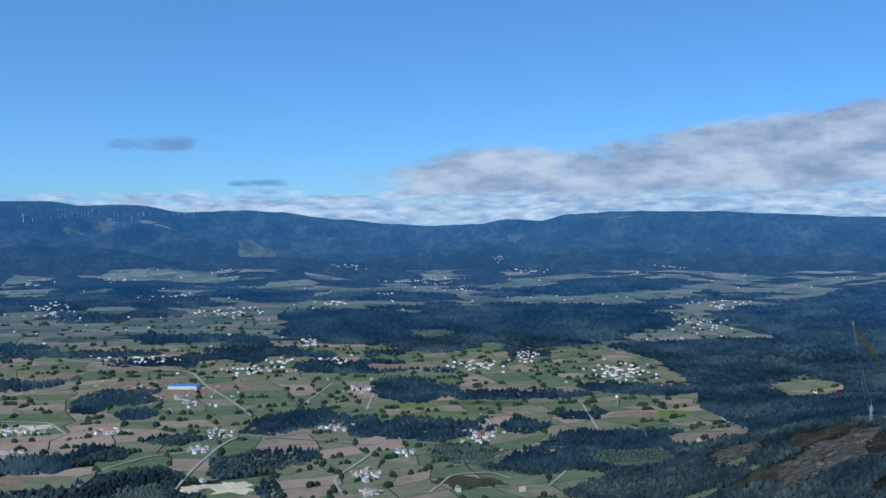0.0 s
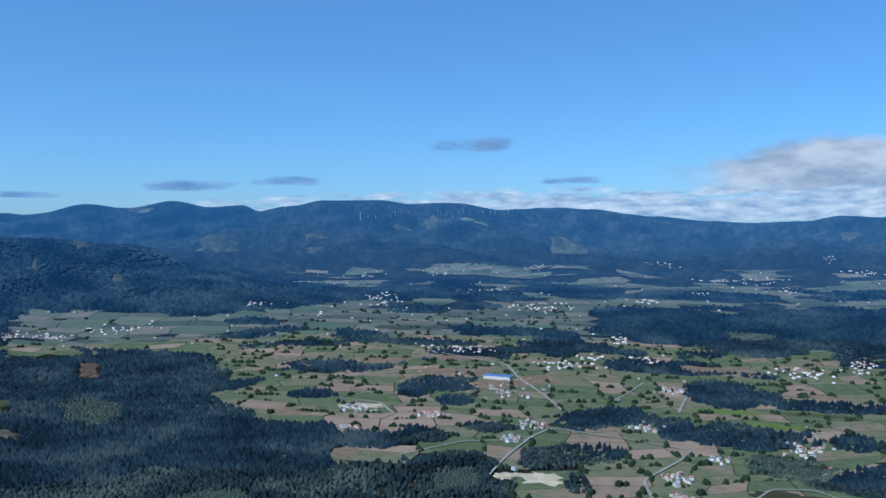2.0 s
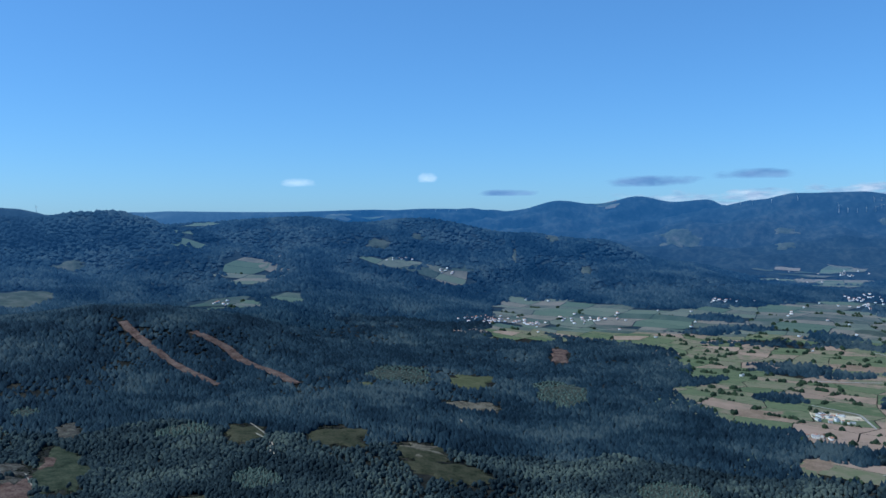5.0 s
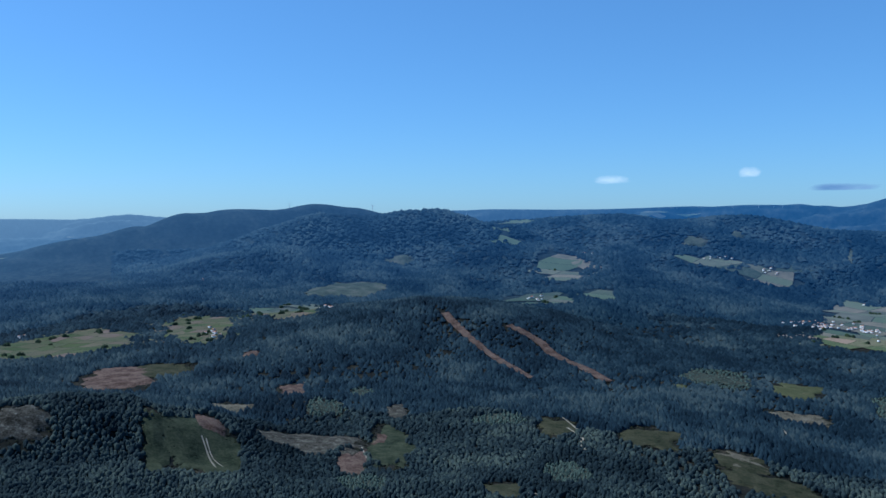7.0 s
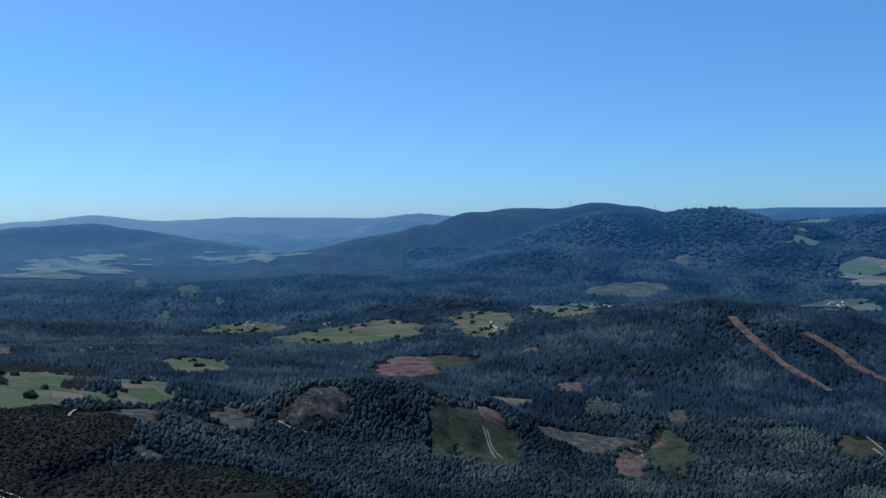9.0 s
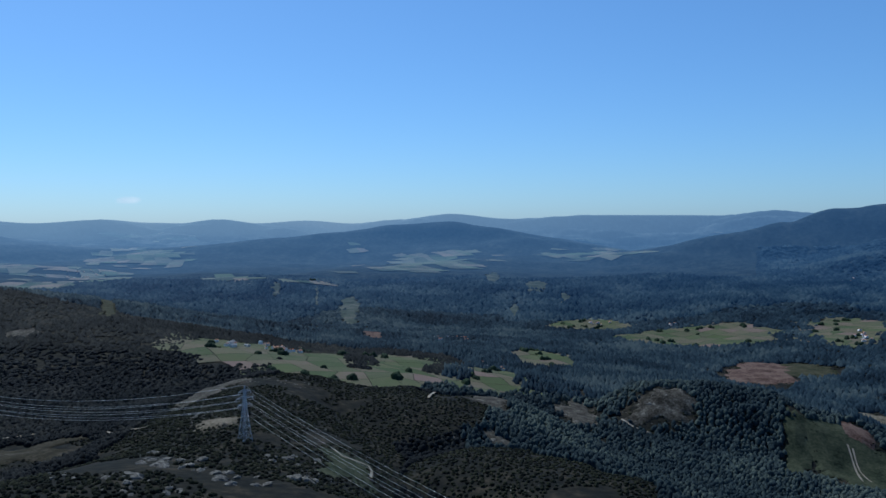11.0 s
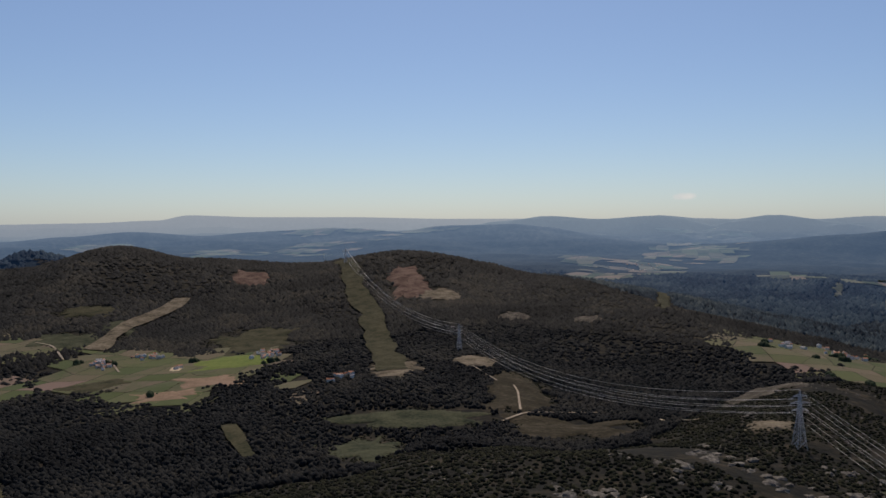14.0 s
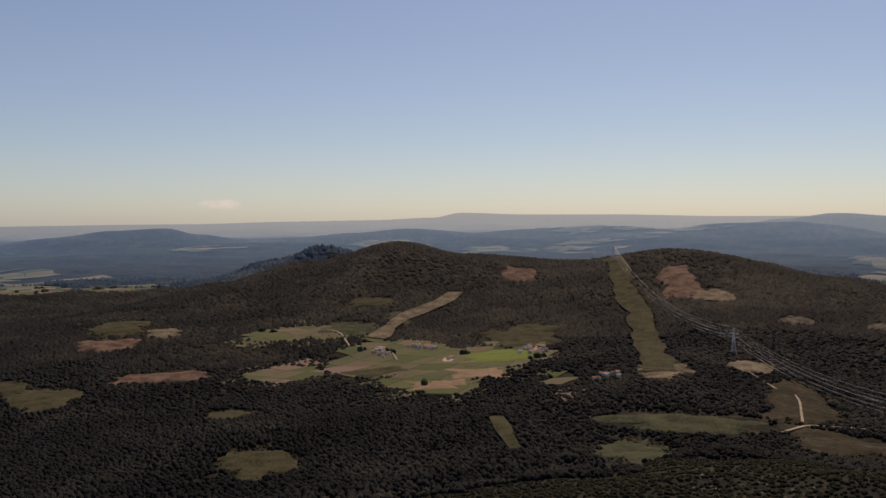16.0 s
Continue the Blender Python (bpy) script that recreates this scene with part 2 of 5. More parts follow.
# ridges: crest points (bearing, distance, height as an angle seen from the camera), half width in metres, sharpness
RIDGES = [
    # spur with the rocky slope below the first view
    ([(-75, 250, -30), (-45, 500, -21.5), (-33, 900, -14.6), (-29, 1250, -11.6), (-33, 1800, -9.5)], 260, 1.6),
    ([(92, 329, -30.6), (90, 329, -30.6)], 60, 2.0),
    # rocky moor with the power line
    ([(150, 330, -21), (136, 480, -16.6), (126, 690, -13.3), (123, 960, -9.9), (117, 930, -11.2)], 270, 2.0),
    ([(110, 700, -15.4), (104, 640, -16.6)], 200, 2.0),
    # brown hills behind the farm hollow
    ([(119, 1150, -10.1), (129, 1450, -7.8), (134, 1700, -5.9), (141, 2050, -3.8), (150.4, 2300, -2.1), (157, 2350, -2.85), (164, 2400, -2.45), (168.3, 2450, -1.6), (174, 2500, -2.85), (180, 2600, -4.2), (185, 2700, -5.2), (188.4, 2750, -5.6), (196, 2800, -5.5)], 520, 1.5),
    ([(170, 3300, -2.5), (173.2, 3300, -1.85), (176, 3300, -2.7), (181, 3300, -4.1)], 330, 1.5),
    # dark knoll with a rocky back
    ([(98, 1230, -10.5), (95, 1260, -10.4), (92, 1300, -10.6), (89.5, 1340, -11.4)], 150, 1.8),
    # cone with two fire breaks
    ([(74.5, 2480, -5.35), (72.5, 2500, -5.05), (70, 2480, -5.3)], 420, 1.5),
    # wooded dome over the plain
    ([(66, 5600, 0.2), (59.6, 5500, 0.5), (56.4, 5400, 0.1), (52.4, 5400, 0.37), (45.3, 5300, -0.65), (40.9, 5300, -1.04), (36, 5200, -2.5), (30, 5200, -3.8)], 1250, 1.5),
    # high wooded ridge with crags
    ([(64, 4600, -1.3), (66.7, 4900, -0.2), (72, 5200, 0.95), (76, 5300, 0.6), (79, 5300, 0.7), (82.5, 4700, -1.5), (84.5, 4000, -3.6)], 800, 1.3),
    ([(77, 6600, 1.2), (79.3, 6600, 1.45), (81.5, 6500, 1.05), (85, 6400, 1.0), (87.6, 6300, 0.75), (90.3, 6100, -0.05), (93.6, 5900, -0.75), (97.6, 5600, -2.0), (100, 5400, -3.2)], 900, 1.3),
    # low wooded ridges in the wide valley
    ([(146, 4200, -4.6), (136, 4100, -3.75), (129.7, 4100, -3.7), (124, 4000, -3.65), (119, 3600, -4.7), (111.5, 3700, -4.2), (104, 3900, -4.0), (97, 4300, -3.4)], 520, 1.4),
    ([(122.6, 7600, -0.95), (118.9, 7800, -0.6), (115.2, 8000, -0.15), (111.5, 8000, 0.05), (109, 7800, -0.3), (107, 7400, -1.0), (104, 6800, -1.8)], 900, 1.4),
    # far ranges
    ([(-32, 11000, 0.5), (-25, 11000, 0.65), (-22.6, 11000, 0.82), (-16.9, 10800, 1.07), (-11.7, 10500, 1.14), (-8.4, 10800, 0.97), (-6.6, 11000, 0.56), (-4.5, 11000, 0.68), (-2.5, 11500, 0.36), (0.9, 12000, 0.26), (3.5, 11500, 0.4), (6.8, 11000, 0.72), (10.9, 10800, 1.2), (13, 10800, 1.33), (16.5, 10500, 1.22), (19.7, 10500, 1.68), (22.5, 10400, 1.63), (24.7, 10400, 1.9), (28, 10400, 1.87), (30.7, 10600, 1.45)], 1900, 1.2),
    ([(30.7, 10900, 1.45), (32.5, 11200, 1.15), (33.5, 11300, 1.55), (35.5, 11300, 1.42), (37.8, 11300, 1.8), (40.5, 11300, 1.3), (42.7, 11300, 1.56), (46, 11500, 0.92), (49.3, 11800, 1.1), (55, 12000, 1.02), (62, 12000, 0.88), (68, 12000, 0.93), (75, 12500, 0.7)], 1700, 1.2),
    ([(86, 12500, 0.5), (89, 12500, 0.52), (91, 12000, 0.68), (94, 12500, 0.4), (98, 12500, 0.44), (102, 12500, 0.46), (107.7, 13000, 0.22), (111.5, 13000, 0.56), (115, 13500, 0.2), (118, 14000, -0.05), (121, 14000, 0.15), (124.2, 13000, -0.02), (126.6, 12500, 0.25), (129, 13000, 0.0), (131, 14000, 0.05), (133.8, 12500, 0.26), (137.4, 12500, 0.06), (140.7, 12500, 0.26), (143, 12800, 0.0)], 1500, 1.2),
    ([(143, 9500, -0.26), (147, 9400, -0.35), (150.4, 9000, -0.75), (154.5, 9300, -0.52), (159.6, 9300, -0.72), (163, 9000, -0.95), (167.5, 9300, -0.66), (171, 9000, -0.92), (175, 9000, -1.2), (178.3, 8500, -1.35), (181, 8600, -0.95), (183.1, 8600, -0.55), (186.2, 8600, -0.68), (188.7, 8400, -1.05), (193, 8000, -2.0), (200, 8000, -1.8)], 1300, 1.3),
    ([(140, 18000, 0.08), (146.7, 18000, 0.08), (154, 18000, 0.22), (159.6, 18000, 0.24), (164, 18000, 0.37), (166, 18000, 0.05), (170, 18000, -0.1), (175, 19000, -0.16), (182, 19000, -0.3), (196, 19000, -0.4)], 2500, 1.2),
]


def floor_height(az, r, x, y):
    up = 60 * step(40, 62, az) + 105 * step(122, 150, az) * (1 - 0.75 * step(2700, 4200, r))
    up = up * (1 - step(200, 300, az)) + 40 * step(2500, 4500, r) * step(95, 110, az) * (1 - step(200, 260, az))
    roll = fbm(x, y, 900, 4, 3) * (26 + 30 * step(2300, 3200, r)) * step(48, 62, az) * (1 - step(250, 300, az)) * step(300, 900, r) + fbm(x, y, 700, 3, 5) * 9
    return np.maximum(np.maximum(up + roll, 0), 285 - 0.37 * r)


def land(x, y):
    """Height of the true land over plan places, vectorised."""
    r = np.hypot(x, y)
    az = np.degrees(np.arctan2(-x, y))
    az = np.where(az < -90, az + 360, az)
    z = floor_height(az, r, x, y)
    base = z.copy()
    rough = np.zeros_like(z)
    for crest, width, sharp in RIDGES:
        pa = np.array(crest, float)
        px, py = plan(pa[:, 0], pa[:, 1])
        pz = EYE_Z + pa[:, 1] * np.tan(np.radians(pa[:, 2]))
        best, crest_z = np.full(z.shape, 1e9), np.zeros_like(z)
        wsum, zsum = np.zeros_like(z), np.zeros_like(z)
        for i in range(len(px) - 1):
            dx, dy = px[i + 1] - px[i], py[i + 1] - py[i]
            t = np.clip(((x - px[i]) * dx + (y - py[i]) * dy) / (dx * dx + dy * dy), 0, 1)
            d = np.hypot(x - px[i] - t * dx, y - py[i] - t * dy)
            ts = t * t * (3 - 2 * t)
            zz = pz[i] + (pz[i + 1] - pz[i]) * ts
            w = 1 / (d + 0.06 * width) ** 4
            wsum, zsum = wsum + w, zsum + w * zz
            best = np.minimum(best, d)
        crest_z = zsum / wsum
        wob = 1 + 0.35 * fbm(x, y, width * 1.1, 4, int(width))
        q = best / (width * wob)
        shape = np.exp(-np.abs(q) ** sharp * 0.9)
        lift = np.maximum(crest_z - base, 0) * shape
        top = base + lift
        gully = fbm(x, y, width * (0.55 if width < 1400 else 0.3), 5, 11) * np.maximum(crest_z - base, 0) * (0.16 if width < 1400 else 0.34) * step(0.06, 0.5, q) * shape ** 0.5
        z = np.maximum(z, top + gully)
    return z


VIEW = np.arange(-34, 202, 0.17)
near_r = np.concatenate([[0.01, 30, 80, 140, 200, 260], np.geomspace(310, 4200, 185)])
far_r = np.geomspace(4200, 8000, 36)
range_r = np.concatenate([np.geomspace(8000, 20000, 80), [22000, 26000]])
RINGS = np.concatenate([near_r, far_r[1:], range_r[1:]])
LAND = land(*plan(*np.meshgrid(VIEW, RINGS)))
DIP = np.degrees(np.arctan2(LAND - EYE_Z, RINGS[:, None]))


def bearing(x, y):
    az = np.degrees(np.arctan2(-np.asarray(x, float), np.asarray(y, float)))
    return np.where(az < -90, az + 360, az)


def height(x, y):
    """Height of the land sheet over plan places within the view's sector."""
    a = np.clip((bearing(x, y) - VIEW[0]) / 0.17, 0, len(VIEW) - 1.001)
    r = np.clip(np.hypot(x, y), 1, RINGS[-1] - 1)
    k = np.clip(np.searchsorted(RINGS, r) - 1, 0, len(RINGS) - 2)
    f = (r - RINGS[k]) / (RINGS[k + 1] - RINGS[k])
    i = a.astype(int)
    g = a - i
    return (LAND[k, i] * (1 - g) + LAND[k, i + 1] * g) * (1 - f) + (LAND[k + 1, i] * (1 - g) + LAND[k + 1, i + 1] * g) * f


def world_at(x, y, up=0.0, z=None):
    """Plan places (and metres above the land) to places of the scene; also the scale there."""
    x, y = np.asarray(x, float), np.asarray(y, float)
    z = height(x, y) if z is None else z
    r = np.maximum(np.hypot(x, y), 1e-6)
    s = drawn(r) / r
    return np.stack([x * s, y * s, EYE_Z + (z - EYE_Z + up) * s], -1), s


def ground(az, dip):
    """Plan place where the land is first met in that bearing and dip."""
    i = int(np.clip(round((az - VIEW[0]) / 0.17), 0, len(VIEW) - 1))
    col = DIP[5:, i]
    k = int(np.argmax(col >= dip))
    if col[k] < dip:
        k = int(np.argmax(col))
        r = RINGS[5 + k]
    else:
        k0 = max(k - 1, 0)
        f = np.clip((dip - col[k0]) / max(col[k] - col[k0], 1e-6), 0, 1)
        r = RINGS[5 + k0] + f * (RINGS[5 + k] - RINGS[5 + k0])
    x, y = plan(az, r)
    return float(x), float(y)


def mesh_of(name, verts, faces, mat, smooth=False):
    """A mesh from numpy arrays of vertices and equal-sized faces."""
    me = bpy.data.meshes.new(name)
    verts, faces = np.asarray(verts, np.float32), np.asarray(faces, np.int32)
    n, k = faces.shape
    me.vertices.add(len(verts))
    me.vertices.foreach_set("co", verts.ravel())
    me.loops.add(n * k)
    me.loops.foreach_set("vertex_index", faces.ravel())
    me.polygons.add(n)
    me.polygons.foreach_set("loop_start", np.arange(0, n * k, k, dtype=np.int32))
    me.polygons.foreach_set("loop_total", np.full(n, k, np.int32))
    if smooth:
        me.polygons.foreach_set("use_smooth", np.ones(n, bool))
    me.update(calc_edges=True)
    me.validate()
    me.materials.append(mat)
    return me


def quads(rows, cols):
    i = np.arange(rows - 1)[:, None] * cols + np.arange(cols - 1)[None, :]
    return np.stack([i, i + 1, i + cols + 1, i + cols], -1).reshape(-1, 4)


def land_sheet(name, az, r, mat, z=None):
    A, R = np.meshgrid(az, r)
    x, y = plan(A, R)
    z = land(x, y) if z is None else z
    co, _ = world_at(x.ravel(), y.ravel(), 0.0, z.ravel())
    return new(name, mesh_of(name, co, quads(len(r), len(az))[:, ::-1], mat, True))


REST = np.linspace(VIEW[-1], 326, 80)
n1, n2 = int(np.searchsorted(near_r, 2900)), len(near_r) + len(far_r) - 1
tagged(land_sheet("ground", VIEW, RINGS[:n1], M["ground"], LAND[:n1]), "dark heath and forest floor of rolling hills", "ground", kind="structure")
# both far sheets carry painted haze in colour and emission
tagged(land_sheet("ground_hills", VIEW, RINGS[n1 - 1:n2], M["hills"], LAND[n1 - 1:n2]), "dark wooded hills in the middle distance, haze added to their colour", "ground", kind="structure")
tagged(land_sheet("backdrop_mountains", VIEW, range_r, M["range"], LAND[n2 - 1:]), "mountain ranges along the horizon, blue from painted haze", "mountains", kind="structure")
tagged(land_sheet("ground_behind", REST, np.concatenate([near_r[::4], [4200, 6000, 9000, 14000, 20000, 26000]]), M["ground"]), "dark wooded land that closes the circle", "ground", kind="structure")
WOODS, FARMS, CLEARINGS, STRIPS, HAMLETS = [], [], [], [], []
WOODS += [  # belts of trees across the plain, far to near
    (25.9, -7.1, 1.8, 0.43), (21.7, -7.6, 3.48, 0.21), (26.5, -9.14, 1.49, 0.4), (20.2, -10.31, 3.4, 0.48),
    (22.4, -10.66, 1.12, 0.61), (19.7, -11.37, 1.32, 0.31), (18.7, -6.82, 1.5, 0.35), (12.8, -7.71, 1.6, 0.94),
    (16.3, -6.89, 2.39, 0.29), (25.9, -13.87, 2.68, 0.48), (17.4, -13.16, 1.87, 0.24), (19.8, -15.65, 3.59, 0.86),
    (11.8, -14.71, 3.21, 0.63), (13.6, -15.15, 1.77, 0.76), (11.6, -16.58, 0.79, 0.55), (9, -12.38, 3.99, 0.43),
    (11.5, -12.66, 1.62, 0.5),
]
WOODS += [  # the great wood and the copses round it
    (5.3, -12.89, 1.19, 0.72), (1.9, -13.14, 3.19, 0.72), (1.9, -10.53, 2.55, 0.88), (6.2, -9.03, 4.05, 0.4),
    (8.5, -12.19, 2.2, 0.5), (5.4, -6.25, 6.24, 1.04), (-2.4, -6.13, 6.75, 1.34), (-9.5, -5.81, 5.55, 0.96),
    (0.6, -7.53, 3.38, 0.74), (-6.5, -7.23, 4.11, 0.59), (3.2, -4.53, 4.83, 0.34), (-7.7, -4.08, 4.46, 0.44),
    (22.6, -5.38, 1.89, 0.31), (8.4, -5.64, 2.19, 0.37), (16.9, -4.68, 2.71, 0.21), (11.3, -4.47, 2.15, 0.26),
]
WOODS += [  # eastern and far belts
    (-4.3, -10.98, 4.88, 0.29), (-12.7, -10.37, 3.99, 0.36), (-5.4, -12.96, 1.57, 0.47), (-1.6, -12.98, 1.51, 0.5),
    (-11.7, -13.67, 4.03, 0.56), (-9.1, -14.5, 3.33, 0.49), (-5.4, -15.26, 3.57, 0.63), (-12.7, -16.72, 4.37, 0.61),
    (24.5, -4.24, 2.14, 0.2), (20, -3.99, 2.61, 0.18), (6.2, -3.64, 2.58, 0.22), (-11.7, -3.69, 3.27, 0.33),
    (-19.7, -5.47, 2.36, 0.35), (-17.1, -4.21, 0.62, 0.25), (6.1, -2.71, 2.21, 0.19), (13.4, -3.51, 3.15, 0.18),
    (-8, -2.71, 4.45, 0.22), (21, -3.33, 2.89, 0.17),
]
WOODS += [  # western edge of the plain, and clumps in the southern hollow
    (27.4, -9.1, 4.13, 0.37), (29.3, -10.83, 1.88, 0.26), (31.5, -6.66, 2.25, 0.15), (33, -6.02, 1.5, 0.19),
    (24.6, -13.81, 3, 0.36), (30, -7.52, 3.76, 0.19), (33.8, -7.02, 2.24, 0.11), (175.4, -8.9, 2.6, 0.73),
    (159.6, -10.23, 1.57, 0.51), (171.4, -10.54, 1.49, 0.29),
]
FARMS += [  # glades among the western woods
    (95.3, -7.52, 4.69, 0.67), (86.8, -6.55, 1.95, 0.82), (81.1, -5.74, 3.19, 0.45), (63.4, -2.86, 1.57, 1.05),
    (60.8, -4.63, 1.20, 0.41), (64.9, -5.02, 2.44, 0.37), (54.1, -2.49, 2.32, 0.34), (50.2, -3.40, 1.80, 0.60),
    (45.3, -6.33, 2.25, 1.42), (66.3, -0.03, 1.42, 0.26), (93.4, -6.60, 1.12, 0.22),
]
FARMS += [  # the long glade below the moor
    (125.2, -8.12, 3.75, 0.60), (120.5, -9.07, 3.00, 0.75), (115.6, -9.60, 4.12, 0.90), (109.6, -10.37, 3.00, 0.75),
    (105.5, -9.16, 2.25, 0.52), (102.5, -6.84, 2.44, 0.34), (95.1, -7.45, 4.31, 0.64), (86.9, -6.48, 2.06, 0.60),
]
FARMS += [  # far valley meadows
    (135.3, -3.30, 3.37, 0.34), (131.3, -1.85, 3.00, 0.60), (125.1, -3.65, 1.69, 0.15), (121.0, -3.98, 1.87, 0.15),
    (118.2, -1.71, 1.12, 0.26), (111.8, -2.57, 3.37, 0.60), (115.2, -3.22, 3.37, 0.22), (102.9, -2.12, 2.62, 0.26),
    (138.6, -2.46, 1.12, 0.19),
]
FARMS += [  # the southern hollow and beyond
    (173.3, -7.52, 1.50, 0.49),
    (157.4, -10.48, 0.90, 0.41), (162.1, -2.15, 1.87, 0.26), (156.7, -2.10, 1.50, 0.34), (153.4, -2.06, 0.67, 0.22),
    (137.4, -3.77, 2.25, 0.22), (134.5, -3.38, 2.25, 0.37),
]
FARMS += [  # southern edge
    (175.3, -7.52, 3.07, 0.41), (176.2, -10.10, 2.81, 0.52), (191.7, -3.86, 1.87, 0.45), (184.6, -4.28, 1.87, 0.15),
    (188.1, -3.65, 1.50, 0.11), (180.4, -1.86, 1.87, 0.22), (190.7, -4.24, 2.25, 0.19),
]
CLEARINGS += [  # felled plots and scrub round the cone
    (81.1, -10.80, 0.97, 0.34, "felled"), (86.4, -12.62, 0.75, 0.60, "felled"), (85.1, -11.72, 1.69, 0.34, "stony"), (77.1, -15.43, 1.05, 0.79, "felled"),
    (79.5, -14.18, 3.75, 0.56, "rocky"), (87.1, -14.34, 2.44, 1.42, "scrub"), (74.7, -14.68, 1.69, 1.35, "scrub"), (75.2, -14.21, 0.60, 0.45, "felled"),
    (91.8, -9.49, 2.44, 0.64, "felled"), (88.7, -9.19, 1.80, 0.30, "olive"), (77.4, -4.25, 2.62, 0.45, "stony"), (74.0, -2.46, 1.05, 0.30, "olive"),
    (74.1, -12.43, 0.82, 0.45, "rocky"), (67.3, -12.93, 1.80, 0.37, "young"), (63.8, -13.26, 1.42, 0.60, "olive"), (57.4, -13.73, 1.80, 0.64, "olive"),
    (53.4, -9.89, 2.06, 0.45, "young"), (48.6, -10.41, 1.50, 0.41, "meadow"),
]
CLEARINGS += [  # felled plots and scrub, nearer
    (48.6, -11.96, 2.06, 0.26, "stony"), (52.0, -14.82, 1.87, 0.49, "olive"), (50.3, -15.94, 3.19, 0.49, "olive"), (63.0, -16.20, 1.72, 0.52, "young"),
    (76.5, -11.12, 0.82, 0.26, "young"), (78.8, -11.96, 1.42, 0.56, "young"), (83.6, -8.39, 0.56, 0.19, "felled"), (97.2, -11.20, 1.57, 0.75, "rocky"),
    (55.6, -10.53, 0.56, 0.19, "meadow"), (67.1, -17.28, 1.87, 0.45, "olive"), (76.6, -16.74, 1.69, 0.45, "young"), (89.8, -14.05, 0.82, 1.87, "scrub"),
]
CLEARINGS += [  # plots on the dome and under it
    (42.8, -8.65, 0.71, 0.49, "felled"), (52.2, -0.82, 0.49, 0.22, "stony"), (54.7, -1.22, 0.75, 0.30, "olive"), (35.3, -1.11, 1.12, 0.49, "olive"),
    (43.3, -0.84, 0.52, 0.19, "stony"), (41.1, -3.09, 0.41, 0.26, "felled"), (45.8, -2.12, 0.19, 0.52, "olive"), (57.6, -13.85, 2.17, 0.67, "olive"),
    (42.8, -11.05, 1.80, 0.75, "young"), (35.7, -17.09, 2.32, 0.67, "young"), (19.7, -16.40, 1.69, 0.67, "young"), (52.0, -14.74, 1.69, 0.45, "stony"),
    (28.9, -0.53, 0.75, 0.15, "meadow"), (28.9, -1.35, 0.52, 0.19, "meadow"), (12.3, -1.42, 0.97, 0.34, "meadow"), (21.2, 0.18, 0.60, 0.22, "olive"),
    (50.5, -16.15, 2.25, 0.52, "olive"), (30.4, -11.87, 1.87, 0.34, "tilled"), (27.1, -14.58, 1.20, 0.37, "tilled"),
]
CLEARINGS += [  # below the moor and in the wide valley
    (91.8, -9.44, 2.17, 0.67, "felled"), (89.1, -9.11, 1.95, 0.37, "olive"), (103.2, -12.55, 1.35, 0.75, "rocky"), (98.0, -11.82, 2.44, 0.97, "rocky"),
    (86.4, -12.62, 0.86, 0.56, "felled"), (86.7, -14.66, 2.81, 1.57, "scrub"), (116.7, -7.38, 0.67, 0.30, "felled"), (107.3, -5.78, 0.34, 0.41, "stony"),
    (118.2, -5.61, 0.75, 0.75, "olive"), (108.8, -3.77, 0.52, 0.34, "stony"), (126.7, -12.67, 1.35, 0.34, "stony"), (123.0, -4.43, 0.30, 0.52, "olive"),
    (120.4, -4.84, 0.15, 0.67, "stony"), (104.0, -5.02, 0.30, 0.37, "olive"), (108.9, -11.75, 1.50, 0.34, "rocky"), (108.5, -14.27, 1.12, 0.37, "rocky"),
    (133.3, -5.20, 0.56, 0.52, "olive"), (105.9, -4.17, 0.75, 0.37, "olive"), (127.0, -10.61, 1.87, 0.30, "rocky"), (118.3, -15.94, 2.25, 0.97, "scrub"),
]
CLEARINGS += [  # on the brown hills
    (150.0, -4.14, 1.35, 0.90, "felled"), (147.8, -4.98, 1.42, 0.45, "stony"), (160.3, -3.63, 1.20, 0.45, "felled"), (170.2, -5.53, 1.95, 0.30, "olive"),
    (160.0, -7.86, 3.07, 0.67, "olive"), (149.7, -12.99, 5.06, 0.60, "scrub"), (152.7, -15.00, 2.32, 0.75, "scrub"), (150.8, -9.77, 2.06, 0.52, "stony"),
    (168.2, -6.59, 0.90, 0.52, "scrub"), (142.6, -11.54, 2.25, 1.35, "moor"), (139.2, -13.63, 4.50, 0.60, "moor"), (145.6, -9.37, 1.50, 0.37, "stony"),
    (142.9, -6.40, 1.12, 0.30, "rocky"), (138.1, -6.54, 0.94, 0.22, "rocky"),
]
FARMS += [  # small fields below the rocky spur
    (-22.9, -9.97, 2.11, 0.41), (-17, -16.71, 1.39, 0.27), (-8.7, -15.98, 2.22, 0.28),
]
CLEARINGS += [  # the rocky spur and plantations of the plain
    (-24.8, -13.04, 1.73, 0.92, 'rocky'), (-22.6, -14.56, 1.95, 0.92, 'rocky'), (-18.7, -13.89, 1.71, 0.47, 'rocky'), (-26.1, -12.11, 1.23, 0.46, 'rocky'),
    (-23.6, -12.5, 1.93, 0.33, 'moor'), (-20.3, -15.43, 2.01, 0.6, 'moor'), (-12.4, -14.65, 2.72, 0.42, 'young'), (-1.6, -14.73, 2.64, 0.57, 'young'),
    (0.9, -6.86, 1.5, 0.22, 'young'), (12, -1.16, 1, 0.33, 'felled'), (-4.9, -0.54, 0.52, 0.19, 'stony'), (23.2, -0.02, 0.69, 0.14, 'meadow'),
]
